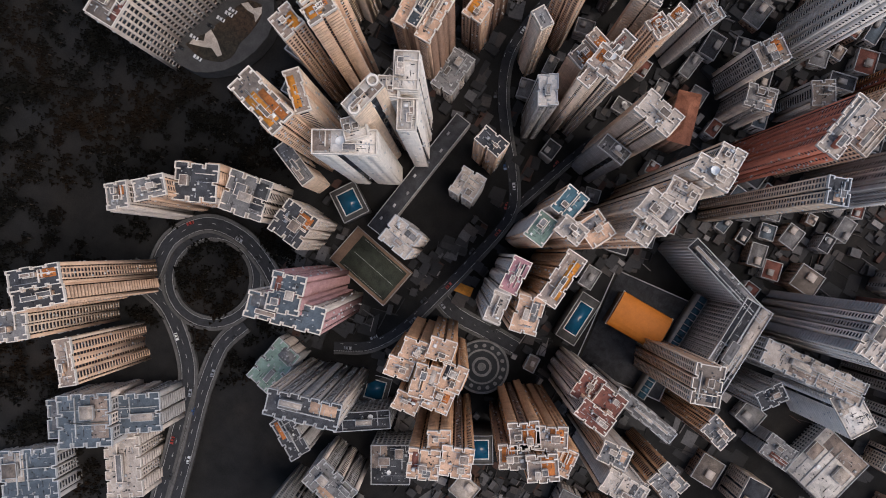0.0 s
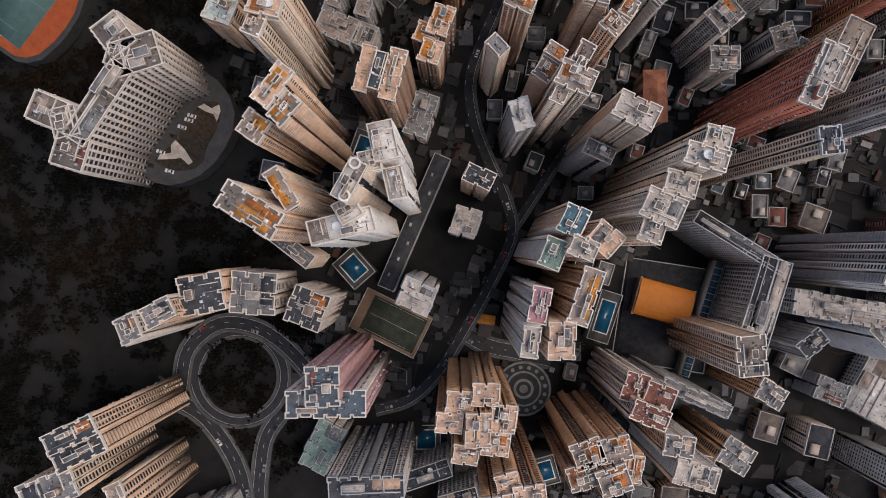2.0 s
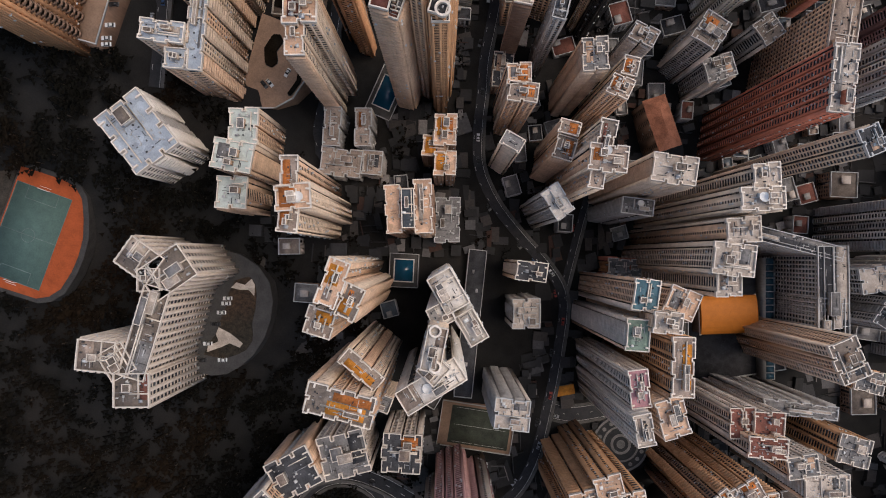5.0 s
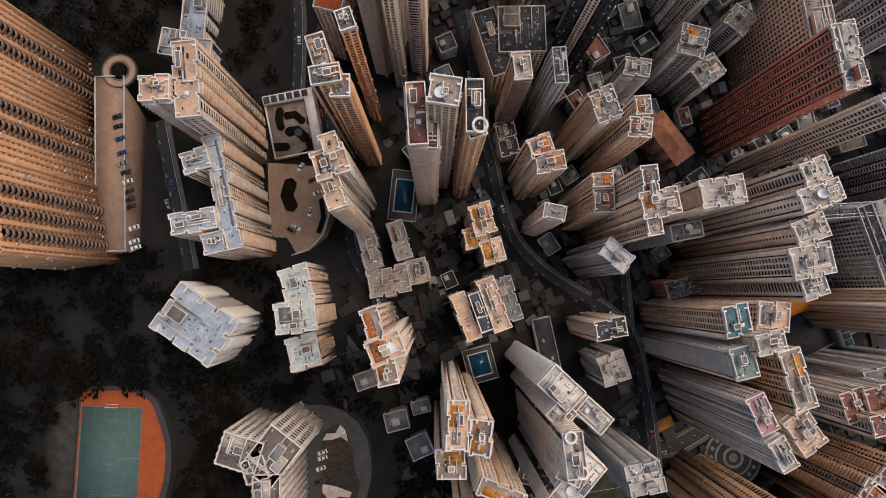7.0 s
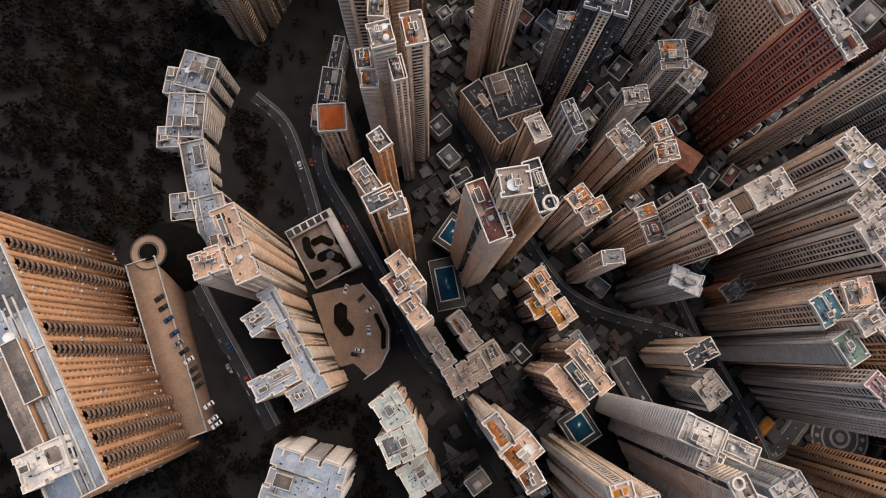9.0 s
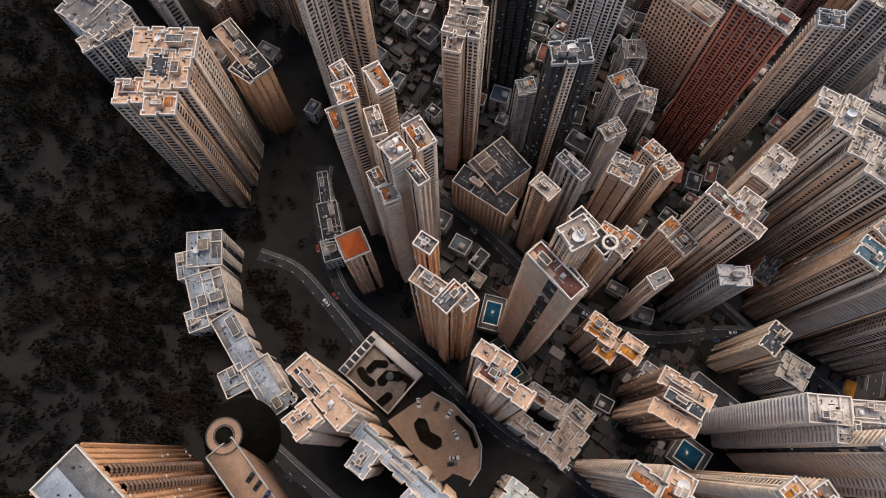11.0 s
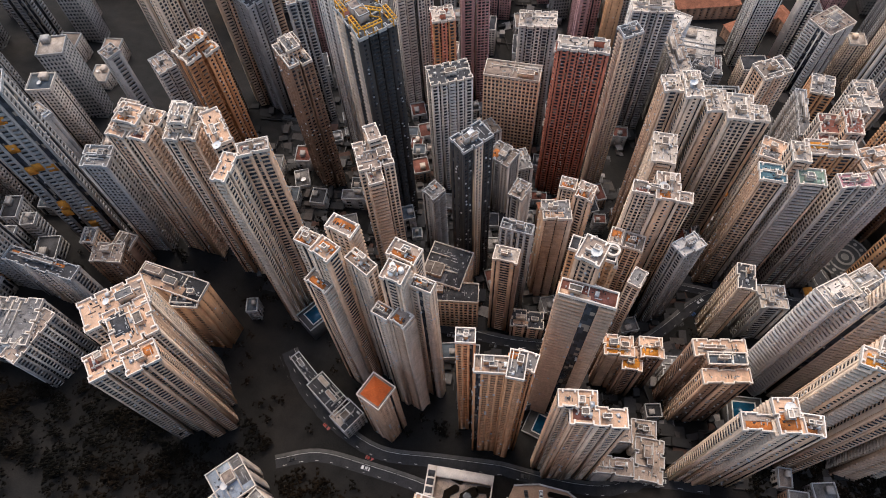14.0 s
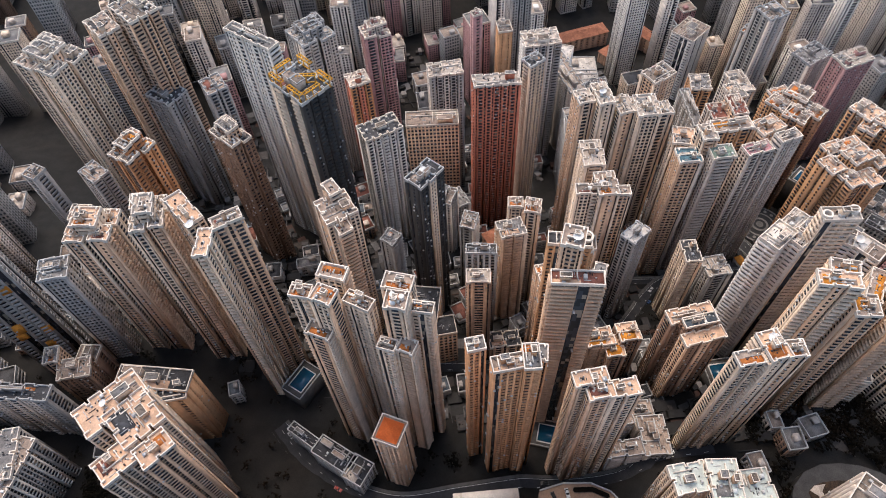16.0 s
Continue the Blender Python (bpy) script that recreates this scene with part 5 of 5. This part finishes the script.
# the round plaza
STONE_DARK = mat("dark_plaza_stone", (0.035, 0.036, 0.038), vary=0.3)
STONE_PALE = mat("pale_plaza_stone", (0.20, 0.19, 0.18), vary=0.3)
px, py = (-64.5, 32.0)
plaza = thing("round_plaza", pose(px, py, -60), "round paved plaza with concentric stone rings", "plaza")
CLEAR.append((px, py, 20))
for k, r in enumerate((17, 15.6, 11.0, 9.8, 6.2, 4.6, 2.6)):
    v, f = lathe([(r, 0), (r, 25.5 + 0.06 * k)], 40)
    part("paving_ring", mesh_of("paving_ring", v, f, (STONE_PALE, STONE_DARK)[k % 2]), plaza)
disc = lathe([(1.25, 0), (1.25, 0.06), (0.7, 0.07), (0.7, 0.02)], 12)
medal = mesh_of("medallion", *disc, STONE_PALE)
for k in range(16):
    a = 2 * math.pi * k / 16
    part("medallion", medal, plaza, Matrix.Translation((13.3 * math.cos(a), 13.3 * math.sin(a), 25.5 + 0.075)))

# the office court: orange hall, podium and glazed walkway
root, w, d, h = deck_box("podium", ((-72.0, -75.3), (-126.0, -104.2), (-148.7, -38.8)), -85, -62, DECKS["dark"], "dark paved podium of the office court", "podium")
rim(root, w, d, h, 0.6, 1.2, GREY_TRIM, "balustrade")
a, b, c = Vector((-84.5, -68.4)), Vector((-117.2, -81.4)), Vector((-125.7, -59.7))
u = b - a
L, n2 = u.length, Vector((-u.y, u.x)).normalized()
D = abs((c - b).dot(n2))
ctr = (a + c) / 2
hall = thing("hall", pose(ctr.x, ctr.y, -62, 0, 0, math.degrees(math.atan2(u.y, u.x))), "long hall with a bright orange vaulted roof", "hall")
part("wall", box_mesh("wall", [(-L / 2 + 0.5, L / 2 - 0.5, -D / 2 + 0.5, D / 2 - 0.5, 0, 15)], WALLS["brown"]), hall)
v = [(x, D / 2 * math.sin(t) * 1.02, 15 + 3.2 * math.cos(t)) for x in (-L / 2, L / 2) for t in np.linspace(-math.pi / 2, math.pi / 2, 11)]
part("vault", mesh_of("vault", v, [(k, k + 1, 12 + k, 11 + k) for k in range(10)] + [tuple(range(10, -1, -1)), tuple(range(11, 22))], mat("orange_metal_roof", (0.50, 0.16, 0.015), vary=0.12, rough=0.6)), hall, None, "orange vaulted roof")
for x in (-L / 2, L / 2):
    part("gable_trim", box_mesh("gable_trim", [(x - 0.5, x + 0.5, -D / 2 - 0.6, D / 2 + 0.6, 14.2, 15.2)], TRIM), hall)
p, q = Vector((-119.3, -106.7)), Vector((-144.8, -34.6))
u = q - p
walkway = thing("glazed_walkway", pose(p.x, p.y, -62, 0, 0, math.degrees(math.atan2(u.y, u.x))), "covered walkway with a row of blue-grey glass roof panes", "walkway")
part("gallery", box_mesh("gallery", [(0, u.length, -3.2, 3.2, 0, 12)], WALLS["office"]), walkway)
pane = box_mesh("pane", [(0.3, u.length / 18 - 0.3, -2.4, 2.4, 12, 12.25)], mat("blue_roof_glass", (0.03, 0.07, 0.10), rough=0.15, vary=0.1))
for k in range(18):
    part("pane", pane, walkway, Matrix.Translation((k * u.length / 18, 0, 0)))


# ---- cars ----
def car(colour, name, label):
    root = thing("car", Matrix(), label, "car", "cars on the streets")
    paint = mat(name, colour, rough=0.3, vary=0.04, spec=0.5)
    prof = [(-2.2, 0.35), (-2.25, 0.75), (-2.0, 0.92), (1.0, 0.95), (2.1, 0.78), (2.25, 0.5), (2.2, 0.35)]
    v = [(x, s * 0.88, z) for s in (-1, 1) for x, z in prof]
    n = len(prof)
    f = [(k, k + 1, n + k + 1, n + k) for k in range(n - 1)] + [(n - 1, 0, n, 2 * n - 1), tuple(range(n))[::-1], tuple(range(n, 2 * n))]
    part("body", mesh_of("body", v, f, paint), root)
    v = [(-1.7, -0.8, 0.92), (0.9, -0.8, 0.94), (0.9, 0.8, 0.94), (-1.7, 0.8, 0.92), (-1.2, -0.66, 1.42), (0.2, -0.66, 1.45), (0.2, 0.66, 1.45), (-1.2, 0.66, 1.42)]
    part("glasshouse", mesh_of("glasshouse", v, BOX_FACES.tolist(), RUBBER), root, None, "dark glazed cabin")
    part("roof_panel", box_mesh("roof_panel", [(-1.15, 0.15, -0.62, 0.62, 1.42, 1.47)], paint), root)
    wheel = mesh_of("wheel", *lathe([(0.33, -0.1), (0.33, 0.1)], 12), RUBBER)
    for x in (-1.35, 1.35):
        for y in (-0.8, 0.8):
            part("wheel", wheel, root, pose(x, y, 0.33, 90, 0, 0))
    return root


CARS = [car((0.65, 0.65, 0.64), "white_car_paint", "white saloon car on dark asphalt"), car((0.02, 0.02, 0.022), "black_car_paint", "black saloon car on dark asphalt"),
        car((0.25, 0.26, 0.28), "silver_car_paint", "silver grey saloon car on asphalt"), car((0.30, 0.03, 0.02), "red_car_paint", "red taxi saloon car on asphalt"), car((0.02, 0.06, 0.16), "blue_car_paint", "dark blue saloon car on asphalt")]
crng = random.Random(3)
used = set()


def park(x, y, z, yaw, k=None):
    k = crng.choice((0, 0, 1, 1, 2, 3, 4)) if k is None else k
    m = pose(x, y, z, 0, 0, yaw)
    if k in used:
        copy_thing(CARS[k], m)
    else:
        used.add(k)
        CARS[k].matrix_basis = m


for (x, y), k in zip(((250.8, -132.0), (250.1, -127.8), (249.0, -122.6), (247.9, -116.5), (247.5, -112.1), (245.8, -108.3), (244.9, -104.3), (243.9, -100.3), (243.3, -96.9), (242.6, -93.9), (241.2, -85.0), (240.8, -79.2), (240.0, -76.7)), (1, 1, 4, 4, 2, 1, 0, 1, 1, 1, 0, 0, 0)):
    park(x, y, 86, 20, k)
for (x, y), k in (((164.6, 13.8), 0), ((164.5, 16.3), 0), ((165.1, 21.1), 0), ((165.7, 27.1), 1), ((166.3, 37.2), 0), ((166.2, 45.5), 1), ((157.1, 42.2), 0)):
    park(x, y, 51.2, 20, k)
for (x, y), k, a in (((180.9, -119.8), 0, 60), ((174.9, -113.7), 1, 30), ((172.4, -107.5), 0, 20), ((175.5, -98.2), 0, 80), ((181.9, -90.6), 0, 150), ((184.2, -89.1), 1, 150)):
    park(x, y, 46, a, k)
for line, lvl, gap in ((MAIN, None, 4), (HILL, None, 8), (PARK_ROAD, None, 3), (FLYOVER, -9.0, 9), (BRANCH, None, 6), (PLAZA_ROAD, None, 6), (RAMP, -9.5, 6), (ARC, -7.0, 6), (UPPER, None, 8)):
    i = 2
    while i < len(line) - 2:
        q, t = line[i], (line[i + 1] - line[i - 1]).normalized()
        s = crng.choice((-1, 1))
        park(q.x - t.y * 2.2 * s, q.y + t.x * 2.2 * s, (lvl if lvl is not None else ground(q.x, q.y)) + 0.36, math.degrees(math.atan2(t.y, t.x)) + (0 if s < 0 else 180))
        i += crng.randrange(gap // 2 + 1, gap + 3)
for k in range(len(CARS)):
    if k not in used:
        q = MAIN[20 + 3 * k]
        park(q.x, q.y, ground(q.x, q.y) + 0.36, 0, k)


# ---- the tower under construction: yellow climbing frames on its top ----
def climbing_frames(x, y, z, w, d, yaw):
    root = thing("scaffold_frames", pose(x, y, z, 0, 0, yaw), "yellow steel climbing frames on the unfinished tower", "scaffold")
    yellow = mat("yellow_steel", (0.62, 0.30, 0.02), rough=0.5, vary=0.1)
    for k, (cx, cy, a) in enumerate(((-0.45, -0.3, 0), (-0.4, 0.35, 0), (0.1, 0.48, 90), (0.45, 0.25, 0), (0.45, -0.3, 0), (0.0, -0.48, 90), (-0.1, 0.1, 45))):
        b = [(-5, 5, -0.25, 0.25, 4.5, 5.0), (-5, 5, 1.6, 2.0, 4.5, 5.0), (-5, 5, -0.25, 0.25, 0.6, 1.0)]
        b += [(i - 0.15, i + 0.15, -0.25, 2.0, 4.6, 4.9) for i in range(-5, 6, 2)] + [(i - 0.2, i + 0.2, -0.2, 0.2, 0, 4.5) for i in (-4.5, 0, 4.5)]
        part("frame", box_mesh("frame", b, yellow), root, pose(cx * w, cy * d, 0, 0, 0, a + 90))
    v, f = lathe([(0.02, 2.6), (1.8, 3.3), (2.0, 3.5), (1.7, 3.4), (0.02, 2.8)], 14)
    part("tank_lid", mesh_of("tank_lid", v, f, PLASTIC), root)
    part("grey_mast", box_mesh("grey_mast", [(-0.6, 0.6, -0.6, 0.6, 0, 2.7), (-1.2, -0.4, -6, -5.2, 0, 7), (-3, 3, -6.2, -5.0, 6.5, 7.2)], METAL), root)


climbing_frames(19.7, -258.3, 147.0, 20.0, 26.1, -34.8)


# ---- dishes and rings on the highest roofs ----
def roof_dish(x, y, z, r):
    root = thing("satellite_dish", pose(x, y, z), "white satellite dish on a short mast on the roof", "dish", "roof dishes")
    v, f = lathe([(0.02, 0.0), (r * 0.5, r * 0.08), (r * 0.85, r * 0.26), (r, r * 0.42), (r * 0.96, r * 0.46), (r * 0.8, r * 0.30), (r * 0.4, r * 0.10), (0.02, r * 0.05)], 18)
    part("bowl", mesh_of("bowl", v, f, PLASTIC), root, pose(0, 0, 2.0, 12, 8, 0))
    part("mast", mesh_of("mast", *lathe([(0.2, 0), (0.2, 2.1)], 8), METAL), root)


for x, y, z, r in ((26.0, -102.0, 97.4, 2.1), (-38.0, -104.0, 103.0, 2.1), (114.5, -120.5, 169.0, 2.0), (129.0, -42.0, 136.4, 2.0), (46.0, -193.5, 118.0, 2.0), (112.0, -281.0, 146.0, 2.0), (183.0, -303.0, 114.9, 1.6)):
    roof_dish(x, y, z, r)
for x, y in ((137.0, -184.5), (139.5, -187.5), (136.5, -188.2)):
    tank = thing("water_tank", pose(x, y, 150.0), "round white water tank on the penthouse roof", "water tank", "roof tanks")
    part("tank", mesh_of("tank", *lathe([(1.15, 0), (1.15, 1.7), (0.9, 1.95), (0.1, 2.05)], 14), PLASTIC), tank)
ring = thing("roof_ring", pose(101.5, -115.5, 152.9), "round white ring wall on the tower roof", "ring")
part("ring_wall", mesh_of("ring_wall", *lathe([(2.7, 0), (2.7, 1.7), (1.9, 1.7), (1.9, 0)], 24, False), TRIM), ring)
for x, y, a in ((68.5, -14.5, 0), (64.5, -3.0, 0)):
    hoop = thing("roof_ring", pose(x, y, 140.8), "cream ring wall standing on the white roof", "ring")
    part("ring_wall", mesh_of("ring_wall", *lathe([(2.2, 0), (2.2, 2.2), (1.5, 2.2), (1.5, 0)], 20, False), TRIM), hoop)


# ---- woods ----
def ico():
    bm = bmesh.new()
    for q in ((1, 0, 0), (-0.5, 0.87, 0.1), (-0.5, -0.87, -0.1), (0.1, 0, 0.9), (0, 0.1, -0.7)):
        bm.verts.new(q)
    bmesh.ops.convex_hull(bm, input=bm.verts)
    bm.verts.index_update()
    v = np.array([p.co[:] for p in bm.verts])
    f = np.array([[p.index for p in q.verts] for q in bm.faces])
    bm.free()
    return v, f


def woods():
    rng = np.random.default_rng(5)
    base_v, base_f = ico()
    spots = [(x, y, r) for x, y, r, _ in FOOTPRINTS] + CLEAR
    vs, fs, n, trunks = [], [], 0, []
    for k in range(10500):
        x, y = rng.uniform(20, 460), rng.uniform(-460, 260)
        wood = (x > 205 and y < -150) or (x > 150 and y > -25) or x > 288 or (y > 75 and x > 5) or (95 < x < 160 and -20 < y < 70) or (x > 190 and y < -245) or (x > 188 and y > -80)
        if not wood and rng.random() > 0.22:
            continue
        if any((x - a) ** 2 + (y - b) ** 2 < (r * 0.92 + 2.5) ** 2 for a, b, r in spots) or on_road(x, y, 3.2):
            continue
        z, size = ground(x, y), rng.uniform(2.6, 4.6) * (1.0 if wood else 0.7)
        trunks.append((x - 0.22, x + 0.22, y - 0.22, y + 0.22, z - 1, z + size * 1.3))
        for j in range(21 if wood else 14):
            c = rng.normal(0, 0.55, 3) * (size, size, size * 0.45) + (x, y, z + size * 1.5)
            s = rng.uniform(0.16, 0.42) * size
            vs.append(base_v * (s, s, s * 0.7) * rng.uniform(0.62, 1.3, (len(base_v), 1)) + c)
            fs.append(base_f + n)
            n += len(base_v)
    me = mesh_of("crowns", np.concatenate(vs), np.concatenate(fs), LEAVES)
    root = thing("woodland", Matrix(), "dense brownish-green trees on the hillside, shade darkened into their colour", "woods", kind="stuff")
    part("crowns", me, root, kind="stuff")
    part("trunks", box_mesh("trunks", trunks, BARK), root, kind="stuff")


def yard_clutter():
    """Sheds, yard walls, steps and paving between the towers."""
    rng = random.Random(21)
    m = bpy.data.materials.new("mixed_yard_surfaces")
    m.use_nodes = True
    nt = m.node_tree
    geo = nt.nodes.new("ShaderNodeNewGeometry")
    ramp = nt.nodes.new("ShaderNodeValToRGB")
    ramp.color_ramp.interpolation = "CONSTANT"
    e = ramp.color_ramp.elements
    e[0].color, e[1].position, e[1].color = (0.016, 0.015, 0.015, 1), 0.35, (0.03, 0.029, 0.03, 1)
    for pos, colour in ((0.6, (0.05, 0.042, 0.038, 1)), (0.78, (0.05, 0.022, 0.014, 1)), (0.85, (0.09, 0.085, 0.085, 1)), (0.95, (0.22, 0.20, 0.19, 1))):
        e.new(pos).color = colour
    noise = nt.nodes.new("ShaderNodeTexNoise")
    noise.inputs["Scale"].default_value = 0.9
    nt.links.new(geo.outputs["Position"], noise.inputs["Vector"])
    gain = nt.nodes.new("ShaderNodeMapRange")
    gain.inputs["To Min"].default_value, gain.inputs["To Max"].default_value = 0.45, 1.5
    nt.links.new(noise.outputs["Fac"], gain.inputs["Value"])
    scale = nt.nodes.new("ShaderNodeVectorMath")
    scale.operation = "SCALE"
    nt.links.new(geo.outputs["Random Per Island"], ramp.inputs[0])
    nt.links.new(ramp.outputs[0], scale.inputs[0])
    nt.links.new(gain.outputs[0], scale.inputs["Scale"])
    bsdf = nt.nodes["Principled BSDF"]
    bsdf.inputs["Roughness"].default_value = 0.85
    nt.links.new(scale.outputs[0], bsdf.inputs["Base Color"])
    spots = [(x, y, r * 0.8) for x, y, r, _ in FOOTPRINTS] + [(x, y, r * 0.9) for x, y, r in CLEAR]
    verts, faces = [], []
    for k in range(9000):
        x, y = (rng.uniform(-160, 130), rng.uniform(-340, 110)) if k % 3 else (rng.uniform(-300, 180), rng.uniform(-420, 120))
        if x > 175 + 0.2 * y or (x > 60 and y > 40):
            continue
        kind = rng.random()
        if kind < 0.45:
            w, d, q = rng.uniform(1.2, 3.2), rng.uniform(1.5, 4.5), rng.uniform(1.0, 5.0)
        elif kind < 0.75:
            w, d, q = rng.uniform(4, 9), 0.22, rng.uniform(0.8, 2.2)
        else:
            w, d, q = rng.uniform(2, 6), rng.uniform(3, 9), 0.35
        r = max(w, d)
        if any((x - a) ** 2 + (y - b) ** 2 < (r * 0.7 + c) ** 2 for a, b, c in spots) or on_road(x, y, r * 0.6):
            continue
        a = math.radians(rng.choice((15, 20, 105, 110, 35, 125)) + rng.uniform(-4, 4))
        z = ground(x, y)
        c, g = math.cos(a), math.sin(a)
        n = len(verts)
        for h in (z - 3, z + q):
            verts += [(x + u * w * c - v * d * g, y + u * w * g + v * d * c, h) for u, v in ((-1, -1), (1, -1), (1, 1), (-1, 1))]
        faces += [tuple(n + i for i in f) for f in BOX_FACES.tolist()]
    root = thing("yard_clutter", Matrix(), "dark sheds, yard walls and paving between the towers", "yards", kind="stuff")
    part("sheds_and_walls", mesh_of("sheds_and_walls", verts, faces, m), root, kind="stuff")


infill()
yard_clutter()
woods()
